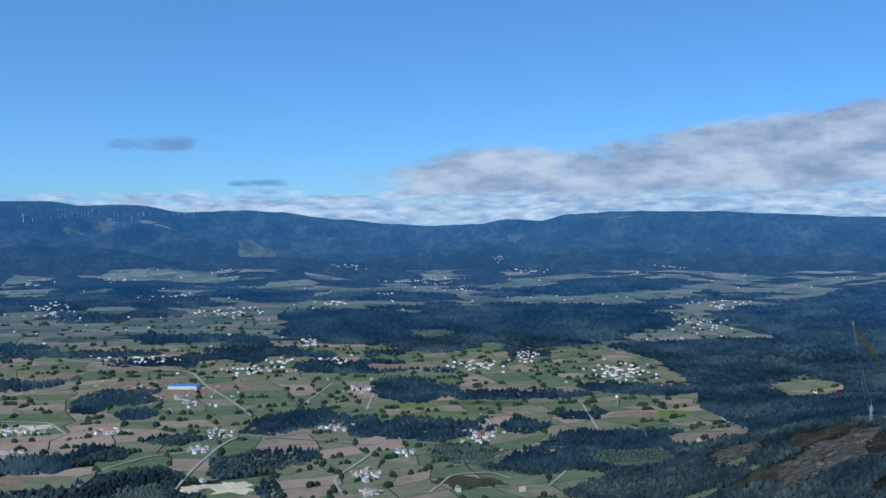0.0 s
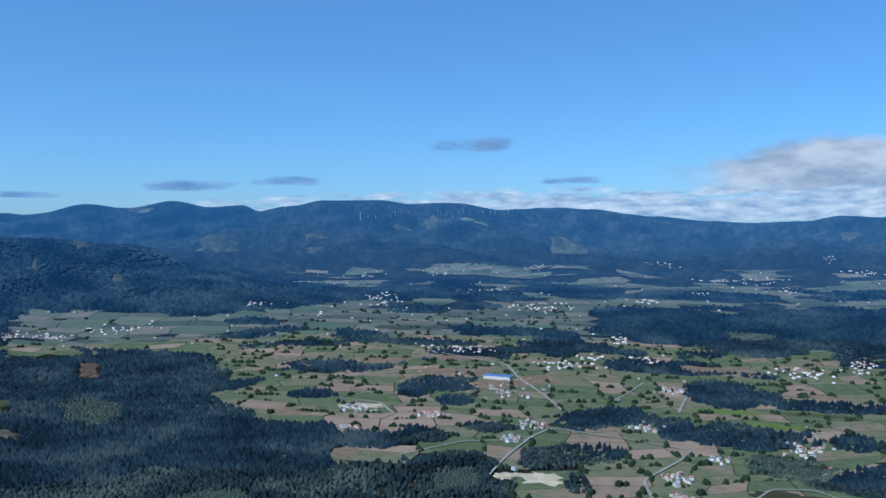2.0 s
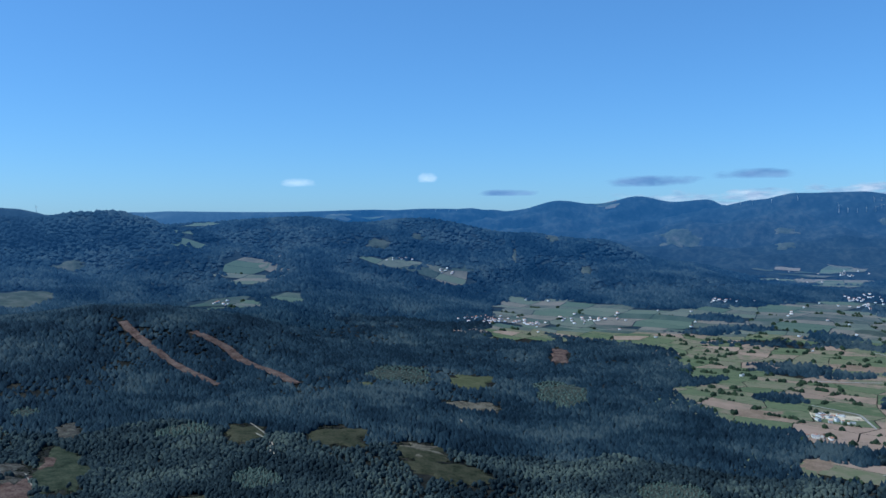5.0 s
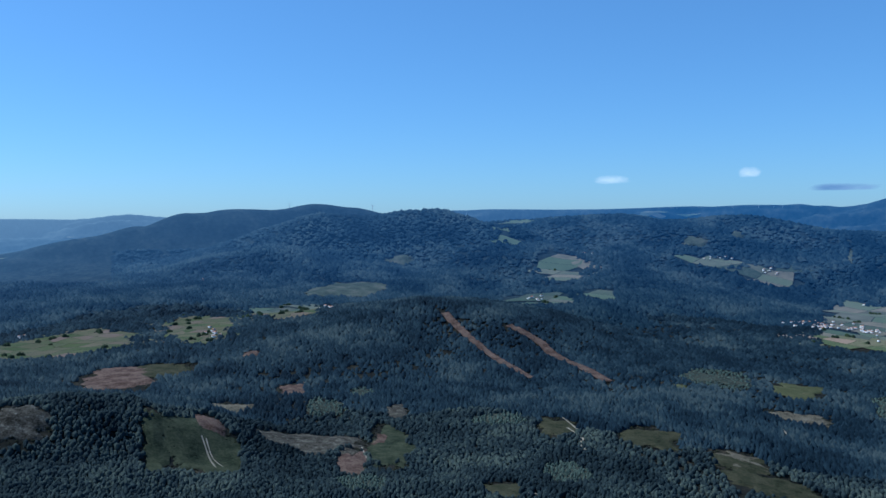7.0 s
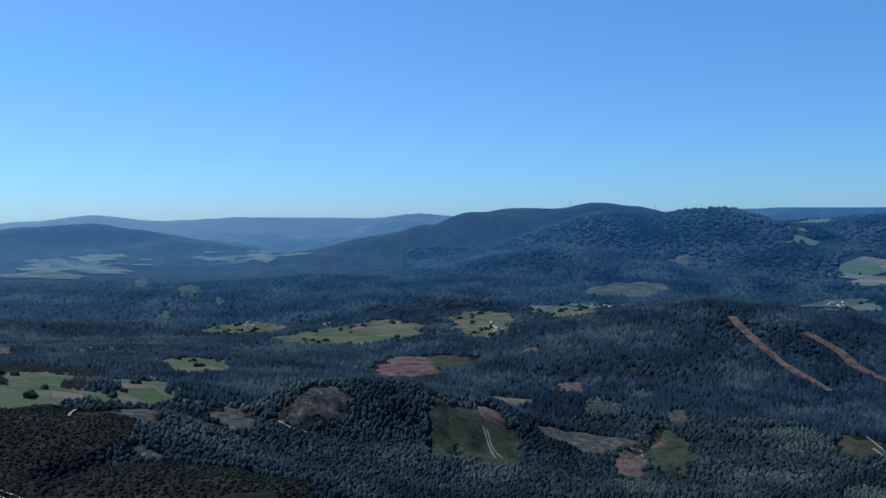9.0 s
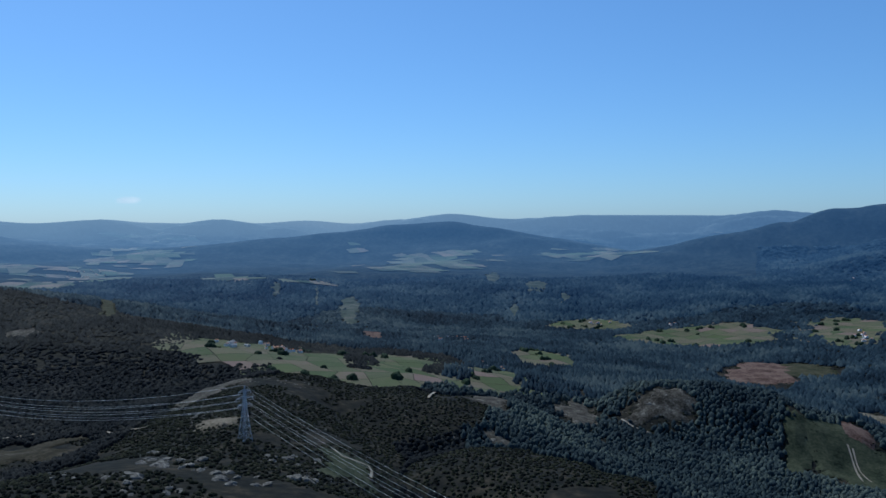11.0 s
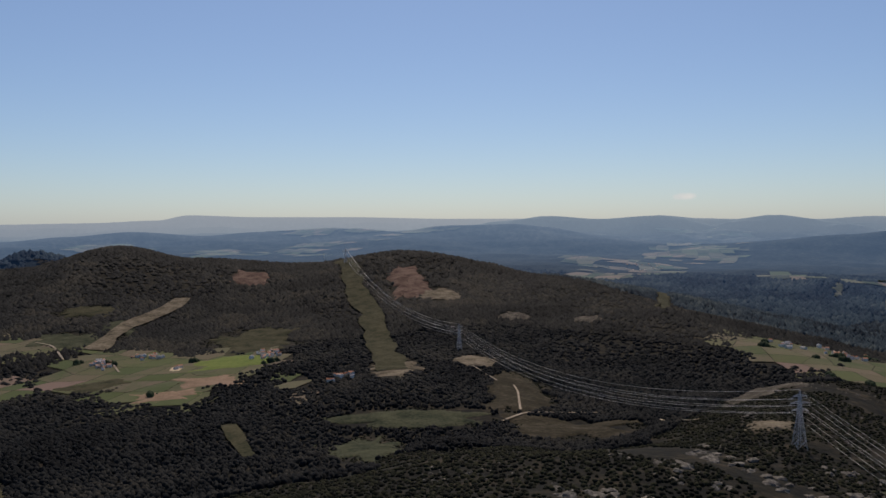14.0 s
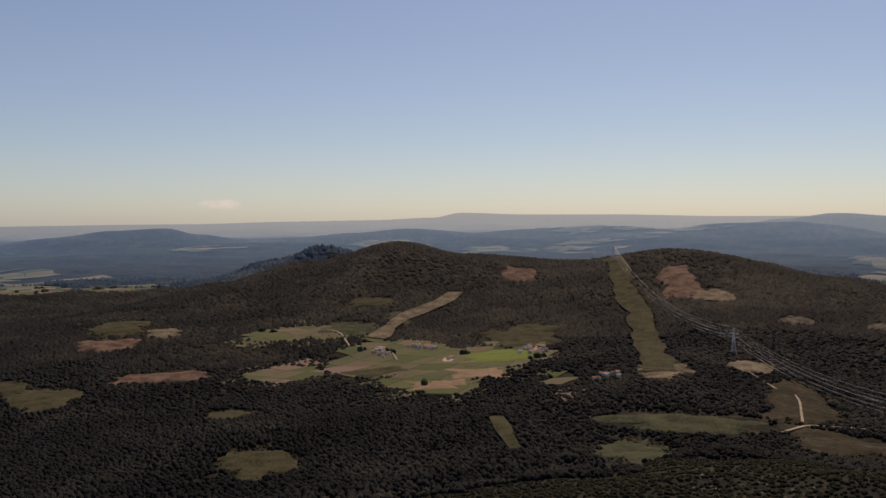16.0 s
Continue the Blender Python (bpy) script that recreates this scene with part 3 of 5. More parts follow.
FARMS += [  # fields of the southern hollow
    (175.1, -7.45, 3.07, 0.33), (169.9, -9.58, 2.79, 0.81), (166, -9.81, 3.38, 1.25), (162.8, -9.45, 3.2, 1.03),
    (168.4, -8.87, 3.74, 0.63), (175.9, -10.22, 2.17, 0.4), (164.7, -11.21, 2.26, 0.48), (157.7, -10.56, 1.41, 0.4),
    (159.8, -9.06, 2.25, 0.4),
]
FARMS += [  # pale meadows of the hazy valleys
    (131.3, -1.93, 2.95, 0.32), (134.6, -3.26, 1.89, 0.35), (138.1, -3.49, 1.79, 0.2), (118.2, -1.6, 1.48, 0.19),
    (113.7, -2.78, 4.11, 0.26), (110.3, -2.12, 1.87, 0.26), (101.1, -2.19, 2.92, 0.15), (126.2, -3.6, 1.75, 0.15),
    (120.8, -3.95, 1.46, 0.11), (162.4, -2.11, 1.31, 0.19), (156.8, -2, 1.47, 0.22), (191, -4.06, 1.8, 0.24),
    (186.2, -4.33, 2.57, 0.1), (156.3, -2.04, 1.79, 0.22), (160.9, -2.16, 1.72, 0.14),
]
WOODS += [  # clumps in the long glade
    (121.9, -7.97, 1.09, 0.18), (117.5, -9.17, 1.04, 0.4), (113.9, -8.45, 1.5, 0.44), (111.9, -9.82, 1.69, 0.4),
    (115.2, -7.8, 2.24, 0.15), (125.2, -7.69, 0.89, 0.14), (119.3, -8.25, 0.81, 0.29),
]
CLEARINGS += [  # ploughed and green strips of the hollow
    (165.7, -10.99, 1.96, 0.33, 'tilled'), (163.1, -10.22, 2.19, 0.33, 'tilled'), (169.9, -10.13, 2.24, 0.33, 'olive'), (161.3, -9.15, 2.48, 0.37, 'lush'),
]
CLEARINGS += [  # bare and stubble fields of the plain
    (20, -9.53, 2.93, 0.28, 'tilled'), (22.6, -6.65, 2.51, 0.24, 'tilled'), (14, -9.94, 1.76, 0.28, 'tilled'), (-17.1, -13.04, 2.44, 0.31, 'tilled'),
    (-12.7, -12.01, 1.98, 0.21, 'tilled'), (-2.8, -10.41, 1.5, 0.11, 'tilled'), (8.5, -13.11, 1.4, 0.21, 'tilled'), (-1.6, -16.46, 2.64, 0.42, 'olive'),
    (19.4, -8.64, 2.96, 0.17, 'tilled'), (2.5, -11.62, 2.25, 0.18, 'lush'),
]
CLEARINGS += [  # southern edge
    (185.8, -6.69, 1.87, 0.45, "olive"), (186.6, -7.76, 1.95, 0.37, "felled"), (183.2, -7.23, 1.20, 0.30, "stony"), (190.2, -10.70, 2.06, 0.67, "olive"),
    (183.4, -9.96, 3.00, 0.34, "felled"), (179.1, -12.53, 1.72, 0.37, "olive"), (177.6, -15.63, 2.55, 1.20, "olive"), (192.1, -9.99, 0.94, 0.45, "olive"),
    (171.4, -7.34, 2.25, 0.45, "scrub"),
]
CLEARINGS += [  # pits, yards and hay meadows
    (13.9, -16.28, 1.80, 0.49, "sand"), (16.5, -16.18, 0.82, 0.30, "sand"), (26.1, -11.68, 1.69, 0.26, "sand"), (16.2, -10.25, 2.62, 0.45, "tilled"),
    (3.2, -9.05, 2.25, 0.19, "tilled"), (24.6, -8.72, 2.25, 0.22, "tilled"), (-13.1, -11.97, 1.50, 0.22, "tilled"), (19.4, -8.62, 2.62, 0.22, "tilled"),
    (-0.5, -12.30, 2.62, 0.19, "lush"), (-3.5, -11.47, 2.25, 0.19, "meadow"), (-14.9, -11.89, 1.50, 0.30, "lush"),
    (161.1, -9.11, 2.25, 0.41, "lush"), (164.9, -9.38, 0.45, 0.15, "sand"),
    (160.4, -7.81, 2.81, 0.60, "olive"),
]
STRIPS += [  # fire breaks, cuttings
    ("felled", 22, [(70.93, -5.99), (69.36, -7.56), (67.68, -8.92), (65.18, -10.26)]), ("felled", 26, [(66.74, -6.81), (64.50, -8.05), (62.29, -9.34), (60.28, -10.37)]),
    ("olive", 46, [(154.13, -2.68), (153.33, -4.48), (152.37, -6.35), (151.64, -8.58), (150.82, -9.88)]), ("stony", 34, [(169.89, -7.95), (167.26, -6.46), (164.46, -4.97)]),
    ("olive", 16, [(161.57, -13.09), (160.98, -14.00), (160.46, -15.14)]), ("olive", 16, [(-25.35, -5.88), (-25.88, -6.69), (-26.79, -7.97)]),
]
STRIPS += [  # pale farm roads and tracks
    ("lane", 6, [(6.77, -17.17), (7.40, -16.17), (4.77, -14.61), (4.32, -14.09), (8.48, -13.67), (13.20, -13.09), (14.98, -13.94), (16.22, -14.88), (17.45, -16.19)]), ("lane", 6, [(-17.80, -11.91), (-19.66, -12.55)]),
    ("lane", 5, [(1.03, -17.14), (-0.49, -16.04), (-3.12, -15.86), (-4.44, -16.26)]), ("lane", 7, [(12.65, -11.99), (13.70, -11.05), (15.28, -10.08), (16.31, -9.04), (23.91, -7.82)]),
    ("lane", 6, [(-9.10, -11.49), (-10.19, -13.13)]), ("lane", 5, [(9.19, -11.26), (7.33, -10.05)]),
    ("lane", 6, [(27.31, -9.71), (23.31, -9.55)]), ("lane", 6, [(27.34, -11.17), (24.60, -11.51), (23.73, -12.26)]),
    ("lane", 5, [(-6.97, -16.63), (-8.16, -15.55)]), ("lane", 6, [(5.12, -11.85), (4.66, -10.85)]),
    ("lane", 6, [(23.39, -14.85), (19.12, -14.03), (14.98, -13.94)]), ("lane", 5, [(-2.40, -12.19), (-3.52, -13.27)]),
]
STRIPS += [  # dirt tracks of the moor and woods
    ("track", 4, [(143.68, -13.29), (141.99, -12.69), (136.99, -12.57)]), ("track", 4, [(142.48, -12.56), (142.70, -11.36), (143.00, -10.97)]),
    ("track", 4, [(145.74, -9.73), (144.13, -10.68)]), ("track", 4, [(133.74, -12.79), (131.09, -12.75)]),
    ("track", 5, [(173.02, -7.34), (172.10, -7.57), (171.49, -8.45)]), ("track", 4, [(169.58, -8.58), (168.77, -8.63), (168.30, -9.42)]),
    ("track", 4, [(113.08, -11.68), (111.87, -11.39)]), ("track", 3, [(86.83, -13.38), (85.89, -15.53), (86.51, -14.48)]),
    ("track", 4, [(119.40, -14.85), (119.03, -15.39), (116.79, -15.99), (116.98, -16.68)]), ("track", 4, [(100.35, -12.81), (98.55, -13.60)]),
    ("track", 4, [(63.21, -12.75), (61.92, -13.71), (61.70, -14.76)]), ("track", 4, [(49.52, -12.67), (49.29, -13.05)]),
    ("track", 3, [(86.55, -13.62), (86.22, -14.85), (85.52, -15.41)]), ("track", 4, [(65.64, -17.52), (64.52, -17.63)]),
    ("track", 3, [(76.55, -14.63), (76.18, -15.35)]), ("track", 5, [(35.52, -11.10), (35.71, -11.82)]),
    ("track", 4, [(62.87, -13.40), (61.97, -13.92), (61.99, -14.72)]),
]
HAMLETS += [  # of the plain, near
    (14.4, -12.94, 1.05, 0.37, 16), (21.4, -12.34, 0.97, 0.22, 9), (26.1, -11.78, 1.50, 0.34, 12), (16.0, -13.97, 0.75, 0.22, 7),
    (5.5, -10.58, 0.97, 0.15, 12), (7.0, -12.77, 1.20, 0.30, 9), (5.5, -15.93, 1.20, 0.34, 11), (2.5, -14.66, 0.97, 0.22, 7),
    (-2.8, -13.63, 1.50, 0.34, 18), (-11.5, -9.42, 2.06, 0.60, 38), (-5.4, -8.42, 1.05, 0.52, 15), (-1.7, -9.17, 2.25, 0.34, 15),
    (16.0, -10.82, 1.87, 0.34, 14), (4.8, -17.10, 1.12, 0.19, 8),
]
HAMLETS += [  # of the plain, farther
    (7.0, -8.61, 1.12, 0.22, 8), (8.8, -7.39, 0.75, 0.37, 11), (12.4, -9.15, 2.25, 0.26, 18), (19.4, -8.10, 2.62, 0.26, 16),
    (10.6, -8.68, 1.12, 0.26, 8), (24.5, -4.80, 1.35, 0.49, 30), (14.2, -5.33, 2.44, 0.30, 22), (7.3, -4.91, 0.97, 0.15, 10),
    (-16.4, -6.17, 1.69, 0.34, 13), (-17.3, -4.90, 2.06, 0.37, 14), (18.3, -4.27, 1.20, 0.26, 10), (0.9, -3.50, 2.25, 0.26, 22),
    (-1.3, -3.97, 0.82, 0.15, 10), (-5.8, -2.83, 1.27, 0.15, 12),
]
HAMLETS += [  # at the foot of the ranges
    (6.2, -2.48, 1.50, 0.19, 12), (3.9, -4.33, 0.56, 0.11, 5), (-12.4, -2.97, 0.75, 0.11, 5), (-14.5, -2.56, 1.12, 0.11, 6),
    (25.7, -3.26, 1.69, 0.19, 10), (20.6, -3.14, 0.97, 0.19, 8), (14.5, -2.65, 1.12, 0.15, 8), (3.2, -3.48, 1.12, 0.15, 8),
    (-3.6, -2.03, 0.75, 0.30, 6),
]
HAMLETS += [  # under the dome
    (32.3, -4.97, 1.57, 0.15, 12), (40.9, -6.33, 2.25, 0.26, 16), (46.8, -6.40, 2.25, 0.26, 14), (44.5, -6.64, 1.12, 0.26, 8),
    (21.2, -12.40, 0.82, 0.22, 8), (26.9, -13.02, 0.82, 0.19, 6), (53.4, -2.37, 0.94, 0.15, 5), (50.3, -3.15, 0.60, 0.22, 5),
    (61.5, -2.14, 0.56, 0.15, 3),
]
HAMLETS += [  # of the western and southern glades
    (85.8, -7.12, 0.56, 0.22, 6), (78.9, -5.56, 0.60, 0.15, 4), (86.6, -3.68, 0.52, 0.15, 5), (47.5, -6.43, 1.87, 0.26, 14),
    (64.7, -5.02, 1.12, 0.15, 5), (122.7, -8.35, 1.20, 0.26, 12), (125.9, -7.87, 0.82, 0.19, 8), (111.5, -7.72, 1.12, 0.19, 8),
    (108.1, -9.74, 1.12, 0.19, 8), (101.8, -6.72, 0.75, 0.15, 4), (97.2, -6.73, 0.37, 0.15, 3), (134.6, -3.25, 1.27, 0.22, 14),
    (86.3, -6.88, 0.37, 0.22, 3), (169.2, -8.88, 0.75, 0.26, 10), (166.6, -8.59, 0.97, 0.19, 9), (159.2, -8.82, 0.97, 0.26, 11),
    (164.9, -9.42, 0.37, 0.11, 2), (154.5, -10.28, 1.05, 0.34, 6),
]
OUTCROPS = []
OUTCROPS += [  # of the moor
    (130.8, -14.53, 0.82, 0.34, 9), (129.0, -15.05, 1.50, 0.34, 12), (132.4, -15.59, 1.87, 0.30, 12), (126.3, -15.99, 0.90, 0.45, 9),
    (121.3, -16.58, 1.12, 0.26, 7), (122.2, -15.23, 2.25, 0.34, 12), (138.4, -17.58, 2.62, 0.30, 16), (133.9, -17.79, 0.75, 0.19, 5),
    (126.7, -10.45, 1.87, 0.22, 12), (128.4, -12.25, 0.90, 0.19, 7), (124.5, -16.36, 0.75, 0.30, 5), (131.6, -16.41, 2.62, 0.26, 12),
    (141.3, -14.85, 2.25, 0.22, 8), (135.8, -15.02, 1.50, 0.19, 6), (137.9, -6.54, 0.94, 0.22, 8), (144.2, -7.79, 0.60, 0.15, 5),
    (110.4, -14.11, 1.50, 0.22, 7),
]
OUTCROPS += [  # of the other slopes
    (-24.5, -13.42, 1.87, 0.75, 26), (-18.6, -14.75, 1.12, 0.45, 10), (-22.3, -14.94, 1.87, 0.52, 16), (-26.1, -12.29, 1.31, 0.52, 18),
    (-17.3, -14.85, 0.67, 0.30, 6), (77.0, -1.24, 0.52, 0.37, 7), (79.4, 0.26, 1.12, 0.37, 6), (97.2, -11.03, 1.50, 0.67, 14),
    (96.7, -10.48, 0.52, 0.19, 6), (75.7, -1.99, 0.75, 0.30, 5), (97.1, -10.72, 1.12, 0.19, 8), (103.3, -12.73, 0.94, 0.52, 9),
    (96.3, -10.50, 0.30, 0.15, 4),
]
TURBINES = []
TURBINES += [  # on the long northern ridge
    (25.9, 0.58), (25.4, 0.61), (24.9, 0.61), (24.4, 0.65), (23.9, 0.67), (23.6, 0.84), (23.2, 0.91), (22.9, 0.88), (22.7, 0.94), (22.5, 0.95), (22.3, 0.98), (22.1, 1.15), (21.7, 1.00), (21.7, 1.34), (24.0, 1.22), (23.6, 1.26), (20.8, 0.91), (20.6, 0.88), (20.2, 0.87), (19.8, 0.70), (19.4, 0.91), (19.1, 0.97), (18.7, 0.95), (18.0, 0.87), (17.8, 0.87), (17.3, 0.90), (17.0, 0.90), (16.6, 0.93), (16.1, 0.93), (15.5, 0.98), (21.6, 0.23), (21.4, 0.20), (20.8, 0.34), (20.6, 0.34), (20.3, 0.33),
]
TURBINES += [  # on other crests
    (-9.2, 0.80), (-10.1, 0.86), (-15.2, 0.99), (-26.8, 0.73), (-15.6, 0.95), (55.9, 0.87), (52.5, 0.87), (51.0, 0.87), (50.1, 0.87), (49.6, 0.91), (31.5, 1.16), (30.8, 1.19), (29.7, 1.22), (28.2, 1.36), (81.1, 1.08), (75.7, 0.99), (69.5, 0.51),
]


# ======== plots of land: where woods, farms and clearings lie ========
def plot(row):
    """An oval of land: centre, unit vector away from the camera, half width and half depth in metres."""
    az, dip, ha, hd = row[:4]
    x, y = ground(az, dip)
    r = math.hypot(x, y)
    rn = math.hypot(*ground(az, dip - hd))
    rf = math.hypot(*ground(az, dip + hd))
    near_half = max(r - rn, 6.0)
    deep = 0.5 * (near_half + min(max(rf - r, 6.0), 1.8 * near_half))
    return x, y, x / r, y / r, max(radians(ha) * r, 5.0), deep


def inside(p, x, y, power=2.0, ragged=0.45):
    near = np.hypot(x - p[0], y - p[1]) < 1.6 * max(p[4], p[5])
    m = np.zeros(np.shape(x), bool)
    m[near] = inside_near(p, x[near], y[near], power, ragged)
    return m


def inside_near(p, x, y, power, ragged):
    dx, dy = x - p[0], y - p[1]
    a, b = dx * -p[3] + dy * p[2], dx * p[2] + dy * p[3]
    q = np.abs(a / p[4]) ** power + np.abs(b / p[5]) ** power
    return q + ragged * fbm(x, y, max(12.0, 0.8 * min(p[4], p[5])), 3, 21) * 1.6 < 1


WOOD_PLOTS = [plot(w) for w in WOODS]
FARM_PLOTS = [plot(w) for w in FARMS]
CLEAR_PLOTS = [(plot(w), w[4]) for w in CLEARINGS]
EDGE_DIP = [-17.07, -15.99, -15.5, -15.32, -14.68, -12.82, -12.45, -11.87, -10.66, -9.3, -8.09, -7.47, -7.0, -5.2, -4.91, -3.65]
EDGE_AZ = [16.0, 16.0, 21.1, 28.2, 28.0, 28.1, 32.5, 32.9, 35.7, 34.2, 36.0, 41.2, 46.5, 46.8, 39.0, 36.0]
EAST_DIP = [-17.19, -14.42, -13.55, -12.82, -11.27, -10.24, -8.56, -7.62, -6.93, -5.46, -4.58, -2.26]
EAST_AZ = [-10.2, -8.4, -16.6, -20.3, -16.6, -16.3, -13.5, -10.2, -21.6, -17.0, -22.9, -29.3]


def any_of(plots, x, y, power=2.0):
    m = np.zeros(np.shape(x), bool)
    for p in plots:
        m |= inside(p, x, y, power)
    return m


def farmland(x, y):
    az, r = bearing(x, y), np.hypot(x, y)
    z = height(x, y)
    dip = np.degrees(np.arctan2(z - EYE_Z, r))
    plain = (az < np.interp(dip, EDGE_DIP, EDGE_AZ) + 1.0 * fbm(x, y, 200, 3, 8)) & (az > np.interp(dip, EAST_DIP, EAST_AZ) + 1.0 * fbm(x, y, 200, 3, 9)) & (r > 1150) & (dip < -2.75) & (z < 70)
    copse = fbm(x, y, 300, 4, 31) > 0.36 - 0.36 * step(2900, 5600, r)
    plain &= ~copse
    upland = (r > 6300) & (r < 11500) & (fbm(x, y, 700, 3, 37) > 0.40) & (fbm(x, y, 1900, 2, 38) > -0.1)
    glades = any_of(FARM_PLOTS, x, y) & ~((r > 4300) & (fbm(x, y, 260, 3, 41) > 0.06))
    return (plain | glades | upland) & ~any_of(WOOD_PLOTS, x, y)


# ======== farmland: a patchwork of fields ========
# fields past 2.9 km: haze painted in by bluish colours and emission
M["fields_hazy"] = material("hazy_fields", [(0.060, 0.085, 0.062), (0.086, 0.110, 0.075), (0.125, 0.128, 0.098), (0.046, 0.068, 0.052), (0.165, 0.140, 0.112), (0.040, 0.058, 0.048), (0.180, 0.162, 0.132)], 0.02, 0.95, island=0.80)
haze_glow(M["fields_hazy"])
fields_near = []
SIDE = 5
for patch_no, (turn, cw, ch, lo, hi, a0, a1) in enumerate([(17, 92, 58, 500, 3000, -30, 62), (17, 150, 95, 3000, 11500, -30, 62), (40, 62, 40, 700, 3000, 62, 196), (40, 150, 90, 3000, 11500, 62, 196)]):
    c, s = math.cos(radians(turn)), math.sin(radians(turn))
    mid = plan((a0 + a1) / 2, hi / 2)
    n = int(hi * 1.2 / cw), int(hi * 1.2 / ch)
    I, J = np.meshgrid(np.arange(-n[0], n[0] + 1), np.arange(-n[1], n[1] + 1))

    def corner(i, j):
        u = (i + 0.55 * (hash01(i, j, 51) - 0.5)) * cw
        v = (j + 0.55 * (hash01(i, j, 52) - 0.5) + 0.45 * hash01(i, i * 0, 53)) * ch
        u, v = u + 60 * fbm(u, v, 500, 2, 54), v + 60 * fbm(u, v, 500, 2, 55)
        return u * c - v * s + mid[0], u * s + v * c + mid[1]

    P = [corner(I + di, J + dj) for di, dj in ((0, 0), (1, 0), (1, 1), (0, 1))]
    cx, cy = sum(p[0] for p in P) / 4, sum(p[1] for p in P) / 4
    az, r = bearing(cx, cy), np.hypot(cx, cy)
    ok = (az > a0) & (az < a1) & (r > lo) & (r < hi)
    idx = np.argwhere(ok)
    fx, fy = cx[ok], cy[ok]
    keep = farmland(fx, fy)
    for p in P[::2] if hi <= 3000 else ():
        keep[~keep] |= farmland(p[0][ok][~keep], p[1][ok][~keep])
    t = np.linspace(0.012, 0.988, SIDE)
    U, V = np.meshgrid(t, t)
    for (row, col), k, x0, y0 in zip(idx, keep, fx, fy):
        if not k:
            continue
        q = [(p[0][row, col], p[1][row, col]) for p in P]
        X = (q[0][0] * (1 - U) + q[1][0] * U) * (1 - V) + (q[3][0] * (1 - U) + q[2][0] * U) * V
        Y = (q[0][1] * (1 - U) + q[1][1] * U) * (1 - V) + (q[3][1] * (1 - U) + q[2][1] * U) * V
        fields_near.append((math.hypot(x0, y0), X.ravel(), Y.ravel()))
fields_near.sort(key=lambda q: q[0])
FX = np.array([q[1] for q in fields_near])
FY = np.array([q[2] for q in fields_near])
FR = np.array([q[0] for q in fields_near])
CO, _ = world_at(FX, FY, 0.5 + 0.0008 * np.hypot(FX, FY))
face = quads(SIDE, SIDE)
if len(FX):
    near_n = min(300, len(FX))
    rest = CO[near_n:].reshape(-1, 3)
    faces = (face[None] + (np.arange(len(CO) - near_n) * SIDE * SIDE)[:, None, None]).reshape(-1, 4)
    split = int(np.searchsorted(FR[near_n:], 2900))
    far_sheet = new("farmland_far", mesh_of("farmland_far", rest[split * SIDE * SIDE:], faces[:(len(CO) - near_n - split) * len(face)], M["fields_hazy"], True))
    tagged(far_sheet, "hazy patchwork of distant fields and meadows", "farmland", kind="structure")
    farm = new("farmland", mesh_of("farmland", rest[:split * SIDE * SIDE], faces[:split * len(face)], M["fields_far"], True))
    farm.data.materials.append(M["glade_far"])
    glade = bearing(FX[near_n:near_n + split].mean(1), FY[near_n:near_n + split].mean(1)) > 62
    farm.data.polygons.foreach_set("material_index", np.repeat(glade.astype(np.int32), len(face)))
    tagged(farm, "patchwork of green, straw and ploughed fields", "farmland", kind="structure")
    for k in range(near_n):
        o = new("field", mesh_of("field", CO[k], face, M["glade"] if bearing(FX[k].mean(), FY[k].mean()) > 62 else M["field"], True))
        o.parent = farm

# ======== clearings, breaks, roads ========
M["felled"] = material("felled_ground", [(0.0207, 0.0131, 0.0104), (0.0662, 0.0403, 0.0317), (0.1094, 0.0749, 0.0605), (0.1478, 0.1011, 0.0817)], 0.045, 0.95, 0.6, 0.3)
M["stony"] = material("stony_ground", [(0.0202, 0.0168, 0.0114), (0.07, 0.0588, 0.0414), (0.1288, 0.1092, 0.0812), (0.1738, 0.1474, 0.1097)], 0.045, 0.95, 0.6, 0.3)
M["olive"] = material("rough_grass", [(0.0091, 0.0102, 0.0053), (0.0276, 0.0294, 0.0161), (0.0469, 0.0438, 0.0259), (0.0633, 0.059, 0.0349)], 0.045, 0.95, 0.6, 0.3)
M["scrub"] = material("green_scrub", [(0.0086, 0.0122, 0.0075), (0.0245, 0.0302, 0.0180), (0.0432, 0.0475, 0.0285), (0.0612, 0.0648, 0.0390)], 0.045, 0.95, 1.0, 0.3)
M["young"] = material("young_plantation", [(0.0095, 0.0118, 0.0095), (0.0293, 0.0344, 0.0275), (0.051, 0.0542, 0.0421), (0.0688, 0.0732, 0.0568)], 0.045, 0.9, 1.0, 0.3)
M["rocky"] = material("rocky_ground", [(0.010, 0.0095, 0.0075), (0.034, 0.030, 0.024), (0.075, 0.067, 0.055), (0.170, 0.155, 0.130)], 0.09, 0.95, 0.8, 0.5, span=(0.34, 0.66))
M["meadow"] = material("meadow", [(0.042, 0.048, 0.022), (0.064, 0.066, 0.032), (0.095, 0.088, 0.048)], 0.04, 0.95, 0.3, 0.2)
M["tilled"] = material("tilled_soil", [(0.120, 0.086, 0.060), (0.168, 0.118, 0.084), (0.220, 0.156, 0.116)], 0.04, 0.95, 0.3, 0.3)
M["moor"] = material("moor_grass", [(0.0146, 0.0131, 0.0083), (0.0283, 0.0244, 0.0156), (0.0634, 0.0561, 0.0415)], 0.04, 0.95, 0.5, 0.25)
